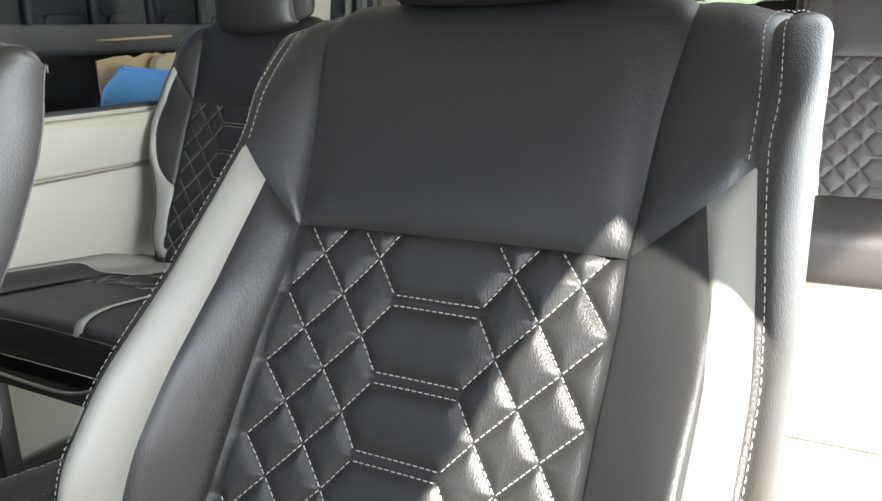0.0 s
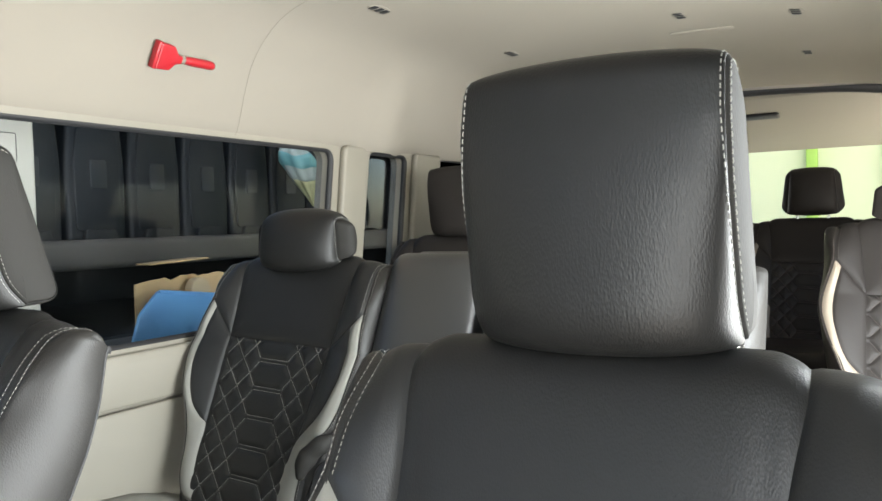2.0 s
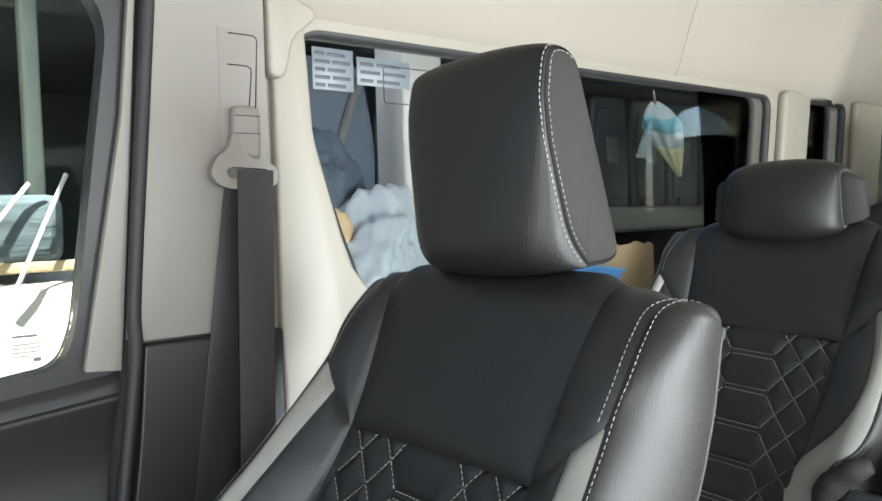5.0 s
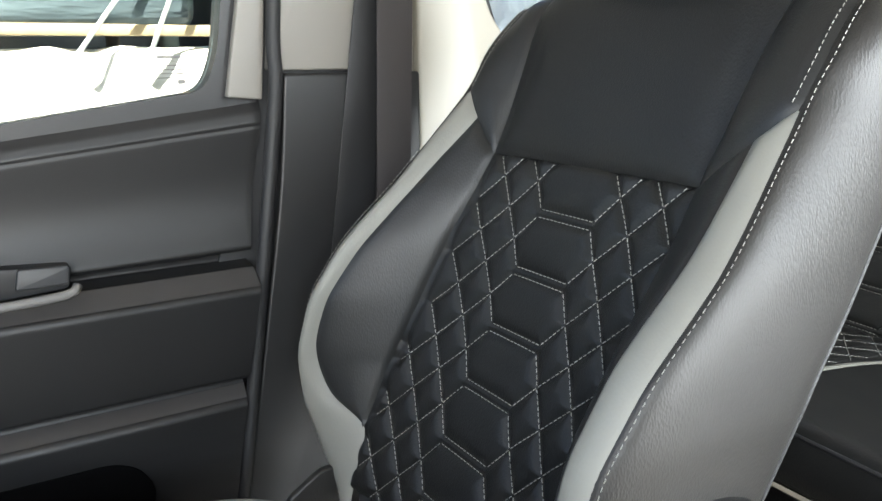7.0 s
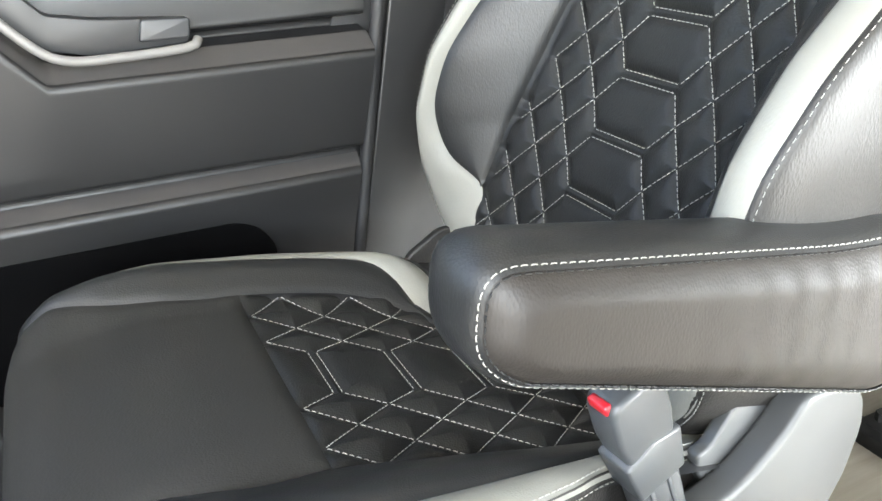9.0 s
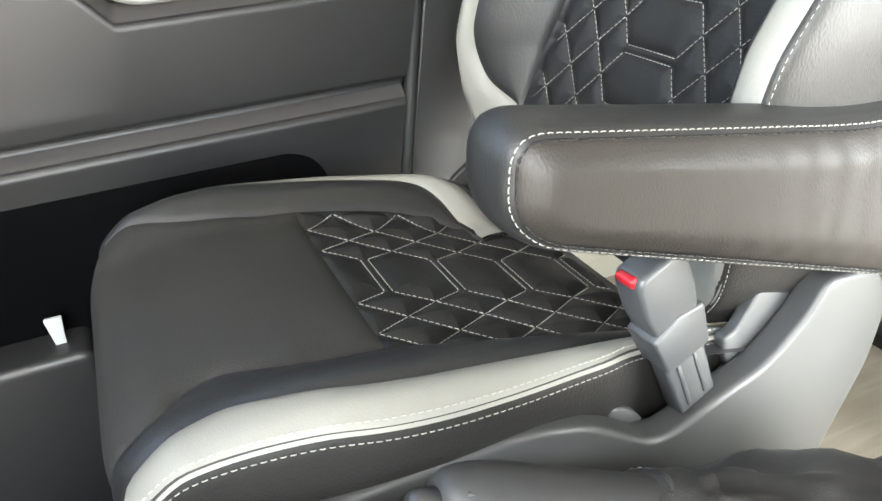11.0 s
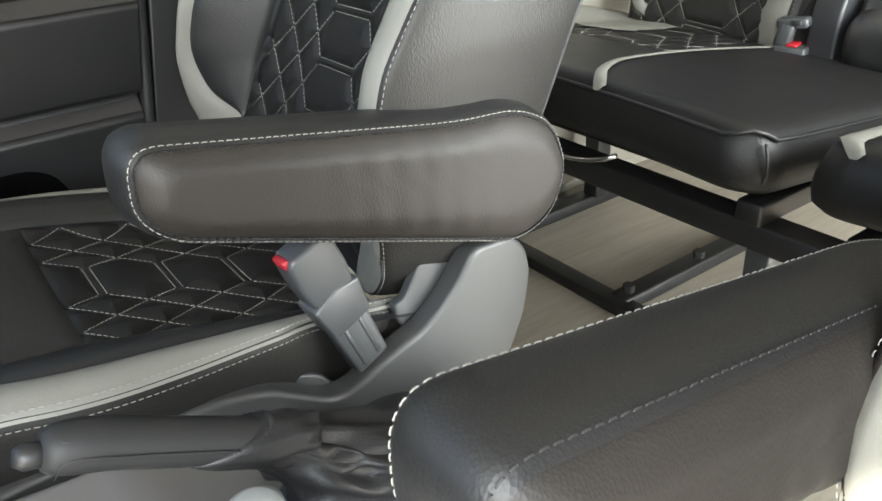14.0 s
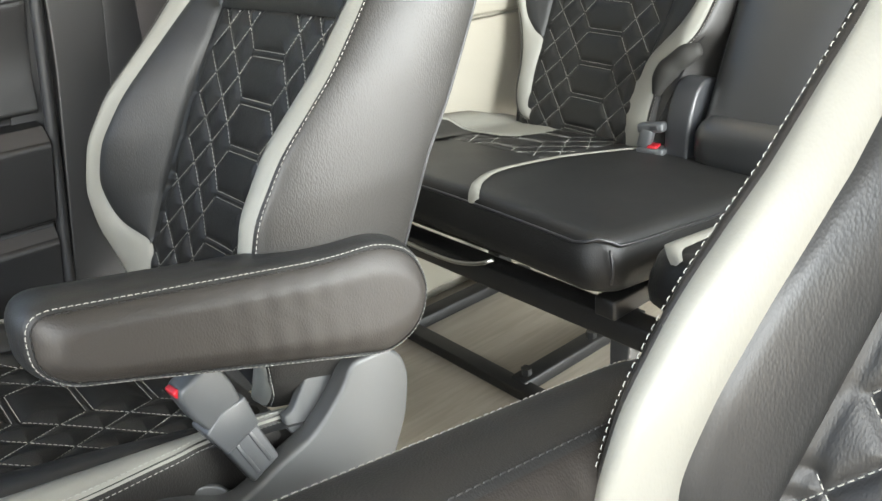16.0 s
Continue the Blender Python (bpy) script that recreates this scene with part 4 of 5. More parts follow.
    chunks = [(g.reshape(-1, 3), grid_faces(50, 30)), (r.reshape(-1, 3), grid_faces(50, 30))]
    out.append(("back_shell", raw_mesh("back_shell", *joined(chunks), True), M_BLACKP, "black rear cover"))
    return out


def front_stripe(broad):
    below = [(-.010, .105), (-.006, .05)]
    above = [(.212 - broad, .475), (.2245 - broad, .53), (.2225 - broad, .59), (.215 - broad * .9, .66), (.206 - broad * .64, .73)]
    return below, above, .187, [(.178, .335), (.224, .40), (.242, .48), (.244, .56), (.240, .66), (.231, .74)]


BACK = build_backrest(.0637, .054, .442, {-1: front_stripe(.003), 1: front_stripe(.012)})
BACK_NEAR = build_backrest(.0637, .054, .442, {-1: front_stripe(.020), 1: front_stripe(0.0)})
PROUD[0], EDGE[1], LEAN[0], TILT[0], ARC[0], FLARE[:] = 0.34, .545, 0.0, .05, .741, [-.002, -.028]
BACK_REAR = build_backrest(.0675, .048, .545, {
    -1: ([(-.028, .165), (-.008, .130), (-.003, .100), (0.0, .055)], [(.168, .560), (.192, .594), (.211, .650), (.221, .715)], .203, [(.128, .378), (.162, .392), (.178, .432), (.181, .490), (.190, .540), (.207, .592), (.231, .650), (.244, .72)]),
    1: ([(0.0, .165), (-.012, .125), (-.016, .085), (-.012, .040)], [(.130, .574), (.158, .606), (.180, .645), (.192, .690), (.192, .735)], .187, [(.152, .380), (.144, .430), (.145, .470), (.150, .520), (.172, .560), (.200, .590), (.214, .630), (.219, .680), (.221, .75)])})
PROUD[0], EDGE[1], LEAN[0], TILT[0], ARC[0], FLARE[:] = 1.0, .442, .11, 0.0, .757, [.020, .020]


def build_headrest(outline, w_top, w_bot, seam_z, seam_y, bulge=.006, soft=.007):
    """A headrest: a cover that wraps round to a seam on each side, and a flat gusset behind the seam with two rows of thread."""
    ring = even(rounded(outline[0], outline[1], 8), 130)
    m = len(ring)
    mid = ring.mean(0)
    tg = np.roll(ring, -1, 0) - np.roll(ring, 1, 0)
    nm = np.stack([tg[:, 1], -tg[:, 0]], 1)
    nm /= np.linalg.norm(nm, axis=1)[:, None] + 1e-9
    nm *= np.sign(((ring - mid) * nm).sum(1).mean())
    z0, z1 = ring[:, 1].min(), ring[:, 1].max()
    half = np.interp(ring[:, 1], [z0, z1], [w_bot, w_top])
    edge = ring - nm * soft
    edge[:, 0] = np.maximum(edge[:, 0], np.interp(edge[:, 1], seam_z, seam_y))
    for _ in range(3):
        edge = (np.roll(edge, 1, 0) + 2 * edge + np.roll(edge, -1, 0)) / 4
    th = np.linspace(0, math.pi / 2, 22)
    sx, se = np.sin(th) ** 0.8, 1 - np.cos(th) ** 0.8
    sx[-1] = sx[-2] + (1 - sx[-2]) * 0.3
    one = np.stack([np.stack([half * a, ring[:, 0] * (1 - b) + edge[:, 0] * b, ring[:, 1] * (1 - b) + edge[:, 1] * b], 1) for a, b in zip(sx, se)])
    crown = 0.004 * (1 - sx ** 2)
    one[..., 1] += crown[:, None] * nm[None, :, 0]
    one[..., 2] += crown[:, None] * nm[None, :, 1]
    both = np.concatenate([one[:0:-1] * np.array([-1, 1, 1]), one])
    k = len(both)
    band = (both.reshape(-1, 3), [(i * m + j, i * m + (j + 1) % m, (i + 1) * m + (j + 1) % m, (i + 1) * m + j) for i in range(k - 1) for j in range(m)])
    out = [("cover", raw_mesh("cover", *band, True), M_QUILT, "")]
    et = np.roll(edge, -1, 0) - np.roll(edge, 1, 0)
    en = np.stack([et[:, 1], -et[:, 0]], 1)
    en /= np.linalg.norm(en, axis=1)[:, None] + 1e-9
    en *= np.sign(((edge - edge.mean(0)) * en).sum(1).mean())
    loop = np.r_[np.arange(m), 0]
    row = []
    for j in range(m):          # a row on the cover, a little before the seam
        line = one[::-1, j]
        s = np.r_[0, np.cumsum(np.linalg.norm(np.diff(line, axis=0), axis=1))]
        row.append([np.interp(.0042, s, line[:, c]) for c in range(3)])
    row = np.array(row)
    lines = []
    on = (edge[:, 0] < np.interp(edge[:, 1], seam_z, seam_y) + .012) & (edge[:, 1] > z0 + .010) | (ring[:, 1] > z1 - .012)
    runs = []
    for start in (i for i in range(m) if on[i] and not on[i - 1]):
        run = []
        while on[(start + len(run)) % m] and len(run) < m:
            run.append((start + len(run)) % m)
        runs.append(run)
    run = max(runs, key=len)
    core = edge.mean(0)
    for s in (-1, 1):
        cap = []
        for f in (0, .02, .05, .10, .2, .35, .5, .65, .8, 1.0):
            q = edge * (1 - f) + (core + (edge - core) * np.array([0.0, .55])) * f
            off = -.003 + .0045 * min(1, f / .05) + bulge * (1 - (1 - f) ** 2.6)
            cap.append(np.stack([s * (half + off), q[:, 0], q[:, 1]], 1))
        n = len(cap)
        f = [(i * m + j, i * m + (j + 1) % m, (i + 1) * m + (j + 1) % m, (i + 1) * m + j) for i in range(n - 1) for j in range(m)]
        out.append(("gusset", raw_mesh("gusset", [p for c in cap for p in c], f, True), M_GUSSET, "smooth leather side of the headrest"))
        lines.append((row[run] * np.array([s, 1, 1]), np.stack([np.full(m, .6 * s), nm[:, 0], nm[:, 1]], 1)[run]))
        q = edge - en * .0038
        lines.append((np.stack([s * (half + .0028), q[:, 0], q[:, 1]], 1)[run], np.repeat([[float(s), 0, 0]], len(run), 0)))
    out.append(("edge_stitching", raw_mesh("edge_stitching", *dashes(lines, 0.0046, 0.0062, 0.00056)), M_THREAD, "off-white double-row thread"))
    for x in (-.06, .06):
        out.append(("post", raw_mesh("post", *tube([(x, mid[0] + .01, z0 - 0.05), (x, mid[0] + .01, z0 + .02)], 0.006, 10), True), M_CHROME, "steel headrest post"))
    return out


SEAM_Z, SEAM_Y = [.930, .943, .9635, .980, 1.024, 1.068, 1.146, 1.20], [.760, .746, .727, .717, .7045, .6935, .687, .690]
HEAD_TALL = build_headrest(([(.668, .934), (.674, 1.06), (.692, 1.166), (.740, 1.163), (.806, .942)], [.045, .08, .026, .030, .03]), .1045, .1085, SEAM_Z, SEAM_Y)
HEAD_LOW = build_headrest(([(.652, .905), (.650, .985), (.690, 1.056), (.772, 1.048), (.797, .975), (.757, .905)], [.045, .09, .06, .06, .05, .04]), .104, .110, [.90, .95, 1.06], [.712, .700, .700], .030, .026)


def attach(parent, name, rows, label, m=None, sub=True):
    """The rows' meshes under a part of the thing."""
    holder = empty(name, m or Matrix(), label)
    holder.parent = parent
    for n, me, mt, lb in rows:
        part(n, me, mt, holder, lb)
    return holder


# ---- the front seat cushion ----
C_MID = smooth_profile([(-.24, -.008, .20), (-.18, -.034, .26), (-.12, -.050, .325), (-.08, -.046, .362), (-.03, -.010, .386), (.05, .052, .393), (.10, .10, .393), (.175, .175, .384), (.218, .218, .372),
                        (.294, .294, .350), (.36, .36, .330), (.46, .46, .305), (.52, .52, .292)])
C_CREST = smooth_profile([(-.24, .000, .20), (-.18, -.024, .26), (-.12, -.040, .335), (-.08, -.034, .380), (-.03, .000, .408), (.05, .05, .419), (.10, .10, .421), (.175, .175, .409), (.218, .218, .402),
                          (.294, .294, .386), (.36, .36, .371), (.46, .46, .345), (.52, .52, .33)])
CX = -0.027


def seat_surf(x, v):
    w = np.clip((np.abs(x - CX * 0.6) - 0.125) / 0.085, 0, 1)
    w = w * w * (3 - 2 * w)
    fall = np.clip((np.abs(x) - 0.205) / 0.035, 0, 1) ** 2 * 0.012
    (ya, za), (yb, zb) = prof(C_MID, v), prof(C_CREST, v)
    return np.stack([x, ya * (1 - w) + yb * w, za * (1 - w) + zb * w - fall], -1)


def build_cushion():
    out = []
    up = (0, -0.3, 1)
    half = 0.1435
    lines = quilt_lines(CX, half, 0.0, 0.30, 0.0785, 0.044, bar=0.0375, corner=.0212, step=0.0280)
    sheet, thread = quilted(CX, half, 0.0, 0.30, lines, lambda x, s: seat_surf(x, .175 + s * 0.968), nss=170, depth=.0075, reach=.0105)
    out.append(("quilted_panel", raw_mesh("quilted_panel", *sheet, True), M_QUILT, "black leather panel quilted in hexagons and diamonds"))
    out.append(("stitching", raw_mesh("stitching", *thread), M_THREAD, "off-white thread seams"))
    l, r = CX - half, CX + half
    g, _ = patch([(l - .040, -.235), (l - .040, -.07), (l - .030, -.01), (l - .010, .06), (l, .13), (l, .175)], [(.130, -.235), (.126, -.05), (.1045, .0), (.098, .04), (.118, .12), (r, .175)], seat_surf, 60, 50, puff=.003, face=up, edges="lrt")
    # the lightened leather stands in for soft sheen on the front
    out.append(("front_panel", raw_mesh("front_panel", g.reshape(-1, 3), grid_faces(60, 50), True), M_GUSSET, "smooth black leather front"))
    seams = []
    for s in (-1, 1):
        e = CX + s * half
        inner = [(.130, -.235), (.126, -.05), (.1045, .0), (.098, .04), (.118, .12), (e, .175), (e, .30), (e + .004, .48)] if s > 0 else [(e - .040, -.235), (e - .040, -.07), (e - .030, -.01), (e - .010, .06), (e, .13), (e, .175), (e, .29), (e + .020, .350), (e + .062, .3755)]
        if s > 0:
            band = [(.172, -.235), (.170, -.06), (.166, .0), (.167, .035), (.184, .085), (.195, .146), (.194, .235), (.181, .346), (.165, .42), (.150, .48)]
            rim = [(.212, -.235), (.218, -.08), (.223, .0), (.230, .06), (.2385, .135), (.2355, .218), (.2205, .31), (.208, .36), (.192, .48)]
        else:
            band = [(-.222, -.235), (-.2295, -.06), (-.236, .02), (-.230, .12), (-.223, .22), (-.2215, .27), (-.214, .325), (-.192, .353), (-.160, .367), (-.120, .376)]
            rim = [(-.226, -.235), (-.234, -.07), (-.243, .02), (-.248, .12), (-.248, .25), (-.240, .335), (-.210, .388), (-.165, .413), (-.120, .430)]
        g, _ = patch(inner, band, seat_surf, 70, 18, puff=.004, face=up, edges="lr")
        out.append(("bolster", raw_mesh("bolster", g.reshape(-1, 3), grid_faces(70, 18), True), M_BLACK, ""))
        g, _ = patch(band, rim, seat_surf, 70, 12, puff=.002 if s > 0 else .006, face=up, edges="lr")
        out.append(("white_stripe", raw_mesh("white_stripe", g.reshape(-1, 3), grid_faces(70, 12), True), M_WHITE, "off-white leather stripe"))
        c = spline(rim, 70)
        f = seat_surf(c[:, 0], c[:, 1])
        t = np.linspace(0, 1, 16)
        k = f[:, None] + np.stack([s * (0.007 * np.sin(t * math.pi) - .034 * t), 0 * t, -0.13 * t], 1)[None]
        dd = (0.13 * t)[None]
        k[..., 0] -= s * 0.004 * np.exp(-((dd / .005) ** 1.3))
        out.append(("side_skirt", raw_mesh("side_skirt", k.reshape(-1, 3), grid_faces(70, 16), True), M_SIDE, "black leather side with a thread row"))
        if s < 0:
            continue
        seams.append((k[:, 1] + np.array([s * .0012, 0, 0]), np.repeat([[s * 1.0, 0, .3]], 70, 0)))
        seams.append(edge_lines([(x - s * .006, v) for x, v in rim], seat_surf, 0.0018, face=up))
    out.append(("edge_stitching", raw_mesh("edge_stitching", *dashes(seams, 0.0045, 0.0062, 0.0005)), M_THREAD, "off-white thread row"))
    v, x = np.linspace(-.235, .47, 50), np.linspace(-.235, .212, 30)
    g = seat_surf(np.repeat(x[None], 50, 0), np.repeat(v[:, None], 30, 1))
    g[..., 2] -= 0.010
    g[..., 1] += 0.006
    out.append(("cushion_core", raw_mesh("cushion_core", g.reshape(-1, 3), grid_faces(50, 30), True), M_BLACKP, ""))
    out.append(("base_pan", part_mesh(box(-.20, .19, 0.0, .48, -.10, .25, .01)), M_BLACKP, "black seat base"))
    return out


def part_mesh(bm):
    me = bpy.data.meshes.new("m")
    bm.to_mesh(me)
    bm.free()
    return me


CUSH = build_cushion()


def build_armrest(x0, x1, outline, radii, stitch_side):
    """An armrest: a band of leather round the outline with a padded face at each side."""
    ring = even(rounded(outline, radii, 10), 200)
    mid = ring.mean(0)
    tang = np.roll(ring, -1, 0) - np.roll(ring, 1, 0)
    nrm = np.stack([tang[:, 1], -tang[:, 0]], 1)
    for _ in range(4):
        nrm = (np.roll(nrm, 1, 0) + 2 * nrm + np.roll(nrm, -1, 0)) / 4
    nrm /= np.linalg.norm(nrm, axis=1)[:, None]
    nrm *= np.sign(((ring - mid) * nrm).sum(1).mean())
    m, xs = len(ring), np.linspace(0, 1, 18)
    sec = []
    for t in xs:
        e = min(t, 1 - t) * abs(x1 - x0)
        sink = -0.0035 * math.exp(-((e / .003) ** 1.2)) + 0.006 * (1 - (2 * t - 1) ** 2)
        q = ring + nrm * sink
        sec.append(np.stack([np.full(m, x0 + (x1 - x0) * t), q[:, 0], q[:, 1]], 1))
    band = ([p for s in sec for p in s], [(i * m + j, i * m + (j + 1) % m, (i + 1) * m + (j + 1) % m, (i + 1) * m + j) for i in range(17) for j in range(m)])
    out = [("cover", raw_mesh("cover", *band, True), M_BLACK, "")]
    loop = np.r_[np.arange(m), 0]
    lines, dark = [], []
    for x, s in ((x0, -1), (x1, 1)):
        cap = []
        for f in np.linspace(0, 1, 16):
            core = np.stack([mid[0] + (ring[:, 0] - mid[0]) * .78, np.interp(mid[0] + (ring[:, 0] - mid[0]) * .78, [.21, .62], [.562, .467])], 1)
            q = (ring - nrm * 0.0035) * (1 - f) + core * f
            off = 0.012 * math.sin(min(1, f * 1.9) * math.pi / 2) - 0.002 * math.exp(-f / .03)
            ripple = 0.0008 * f * (1 - f) * 4 * np.sin((q[:, 0] - mid[0]) * 210) * np.exp(-(((q[:, 0] - mid[0] - .02) / .08) ** 2))
            cap.append(np.stack([x + s * (off + ripple), q[:, 0], q[:, 1]], 1))
        v = [p for c in cap for p in c]
        fc = [(i * m + j, i * m + (j + 1) % m, (i + 1) * m + (j + 1) % m, (i + 1) * m + j) for i in range(15) for j in range(m)]
        out.append(("face_panel", raw_mesh("face_panel", v, fc, True), M_ARM, "padded grey-black leather face"))
        d = .0040 if stitch_side < 0 else .0018
        q1, q2 = ring + nrm * (.006 * (1 - (2 * d / abs(x1 - x0) - 1) ** 2) - .0035 * math.exp(-((d / .003) ** 1.2)) + .0003), ring - nrm * 0.0042
        rows = lines if s == stitch_side else dark
        rows.append((np.stack([np.full(m, x - s * d), q1[:, 0], q1[:, 1]], 1)[loop], np.stack([0 * nrm[:, 0], nrm[:, 0], nrm[:, 1]], 1)[loop]))
        if s == stitch_side:
            dark.append((np.stack([np.full(m, x + s * .0008), q2[:, 0], q2[:, 1]], 1)[loop], np.stack([np.full(m, float(s)), .4 * nrm[:, 0], .4 * nrm[:, 1]], 1)[loop]))
    out.append(("edge_stitching", raw_mesh("edge_stitching", *dashes(lines, 0.0046, 0.0060, 0.00042)), M_THREAD, "off-white double-row thread"))
    out.append(("dark_stitching", raw_mesh("dark_stitching", *dashes(dark, 0.0048, 0.0064, 0.00055)), M_DTHREAD, "black thread row"))
    return out


ARM_LINE = [(.217, .597), (.475, .5500), (.510, .5458), (.557, .5435), (.604, .5200), (.624, .467), (.604, .421), (.560, .406), (.235, .5200), (.213, .545)]
ARM_LINE_A = [(.214, .600), (.540, .5445), (.600, .520), (.622, .470), (.605, .425), (.560, .409), (.235, .521), (.213, .545)]
ARM_R = [.026, .03, .02, .03, .03, .05, .04, .03, .026, .022]
ARM_R_A = [.026, .03, .03, .05, .04, .03, .026, .022]


def front_seat(cx, label, arm_x, arm_side):
    seat = empty("front_seat", pose(cx, 0, 0), label, "car seat", "front seats")
    attach(seat, "backrest", BACK if arm_side > 0 else BACK_NEAR, "reclined leather backrest with off-white stripes")
    attach(seat, "headrest", HEAD_TALL, "tall black leather headrest")
    attach(seat, "cushion", CUSH, "leather seat cushion with off-white piping stripe")
    attach(seat, "armrest", build_armrest(arm_x[0] - cx, arm_x[1] - cx, ARM_LINE if arm_side > 0 else ARM_LINE_A, ARM_R if arm_side > 0 else ARM_R_A, arm_side), "padded leather armrest folded down")
    pv = part("armrest_pivot", raw_mesh("armrest_pivot", *tube([(arm_x[1] - cx - .02 if arm_side < 0 else arm_x[0] - cx - .03, .575, .475), ((arm_x[1] - cx + .06) if arm_side < 0 else arm_x[0] - cx + .02, .575, .475)], .022, 16), True), M_BLACKP, seat)
    part("recliner_cover", prism(rounded([(.36, .30), (.388, .360), (.430, .386), (.475, .385), (.49, .30)], .008, 3), -.232, -.221, .004, 3), M_SIDE, seat, "grey-black leather recliner cover")
    return seat


seat_b = front_seat(-.4335, "black leather front seat with white stripes and armrest beside the door", (-.228, -.170), 1)
front_seat(.487, "black leather front seat with white stripes beside the parking brake", (.152, .212), -1)


# plastic side shroud of the far seat, and its belt buckle
def shroud(seat, s):
    line = [(.0, .16), (.0, .325), (.10, .348), (.22, .345), (.283, .335), (.304, .330), (.345, .316), (.358, .306), (.370, .288), (.380, .282), (.399, .286), (.419, .296), (.443, .302), (.457, .315), (.446, .331), (.443, .351),
            (.456, .354), (.470, .376), (.485, .402), (.56, .398), (.585, .37), (.585, .285), (.54, .15), (.10, .13)]
    rim = [(.05, .12), (.05, .352), (.15, .356), (.222, .354), (.257, .350), (.294, .339), (.328, .316), (.350, .301), (.367, .2985), (.387, .304), (.401, .311), (.432, .323), (.458, .331), (.478, .344),
           (.506, .371), (.523, .399), (.575, .396), (.594, .376), (.601, .345), (.592, .295), (.565, .236), (.53, .16), (.51, .12)]
    sh = part("side_shroud", prism(rounded(rim, .012, 4), .206 * s, .2355 * s, .006, 4), M_GREY, seat, "grey moulded plastic shroud round the recliner")
    part("shroud_ledge", prism(rounded(line, .006, 3), .193 * s, .2065 * s, .003, 3), M_GREY, sh, "recessed grey inner edge of the shroud")
    return sh


shroud(seat_b, 1)


def buckle_thing(m, label, group="belt buckles"):
    b = empty("seat_belt_buckle", m, label, "seat belt buckle", group)
    part("stalk", prism(rounded([(-.0195, -.105), (.0195, -.105), (.0215, -.030), (-.0215, -.030)], .004, 3), -.010, .010, .004, 2), M_BUCKLE, b)
    for y in (-.009, .009):
        part("stalk_rib", box(.0095, .0112, y - .0022, y + .0022, -.098, -.040, .0006, 1), M_BUCKLE, b)
    part("housing", prism(rounded([(-.022, -.006), (.022, -.006), (.0255, .018), (.0245, .048), (.019, .056), (-.019, .056), (-.0245, .048), (-.0255, .018)], .006, 4), -.0145, .0145, .005, 3), M_BUCKLE, b)
    part("release_button", box(-.009, .009, -.0250, -.0180, .0480, .0568, .002), M_RED, b, "red release button")
    part("collar", prism(rounded([(-.0225, -.044), (.0225, -.044), (.0268, -.004), (.0, .003), (-.0268, -.004)], .003, 3), -.0158, .0158, .003, 2), M_BUCKLE, b)
    return b


buckle_thing(pose(-.213, .366, .412, 21, 0, 6), "dark grey belt buckle with a red button beside the seat")


# ---- the middle row ----
def browned(rows):
    """The same meshes in worn brown leather for the rows behind."""
    swap = {M_BLACK: M_BROWN, M_QUILT: M_BROWN, M_SIDE: M_BROWN, M_GUSSET: M_BROWN, M_WHITE: M_BEIGE, M_THREAD: M_BTHREAD}
    out = []
    for n, me, mt, lb in rows:
        c = me.copy()
        c.materials.clear()
        out.append((n, c, swap.get(mt, mt), lb.replace("off-white", "beige").replace("black", "brown")))
    return out


def bench_seat(cx, dy, dz, label, head=HEAD_LOW, brown=False, group="rear seats"):
    st = empty("rear_seat", pose(cx, dy, dz), label, "van seat", group)
    wide = Matrix.Diagonal((1.07, 1, 1, 1))
    attach(st, "backrest", BACK_BROWN if brown else BACK_REAR, "leather backrest with off-white stripes", wide)
    attach(st, "headrest", head, "rounded black leather headrest", wide)
    return st


HEAD_ROUND = build_headrest(([(.660, .952), (.655, 1.05), (.690, 1.164), (.765, 1.160), (.790, 1.06), (.757, .952)], [.045, .09, .07, .06, .05, .04]), .084, .098, [.95, 1.0, 1.16], [.712, .700, .700], .022)
BACK_BROWN, TALL_BROWN, LOW_BROWN, ROUND_BROWN = browned(BACK_REAR), browned(HEAD_TALL), browned(HEAD_LOW), browned(HEAD_ROUND)
ROW1 = (-.562, .235)
for k, cx in enumerate(ROW1):
    bench_seat(cx, .893, .028, "black quilted leather rear seat with off-white stripes in the middle row")

# folding middle backrest
fold = empty("folding_middle_backrest", pose(-.187, .905, .028), "smooth black leather folding middle backrest", "van seat", "rear seats")


def fold_surf(x, v):
    ya, za = prof(MID, v)
    return np.stack([x, ya - 0.012 + 0.03 * np.clip(np.abs(x) / .14, 0, 1) ** 3, za], -1)


g, _ = patch([(-.128, .42), (-.133, .6), (-.137, .8), (-.130, 1.0)], [(.128, .42), (.133, .6), (.137, .8), (.130, 1.0)], fold_surf, 60, 30, seam=.012, reach=.012, puff=.010, edges="lr")
gb = g.copy()
gb[..., 1] = np.maximum(gb[..., 1] + .075, gb[..., 1])
part("pad", raw_mesh("pad", *joined([(g.reshape(-1, 3), grid_faces(60, 30)), (gb.reshape(-1, 3), grid_faces(60, 30))]), True), M_GLOSS, fold, "plain smooth black leather pad")
rimv = []
for col in (0, -1):
    a, b = g[:, col], gb[:, col]
    rimv.append((np.stack([a, b], 1).reshape(-1, 3), grid_faces(60, 2)))
part("gusset", raw_mesh("gusset", *joined(rimv), True), M_BLACK, fold)
part("piping", raw_mesh("piping", *joined([tube(g[:, c], .003, 6) for c in (0, -1)]), True), M_BLACKP, fold)
part("lower_roll", box(-.122, .125, .436, .56, .345, .458, .046, 7), M_GLOSS, fold, "plump rounded lower pad")


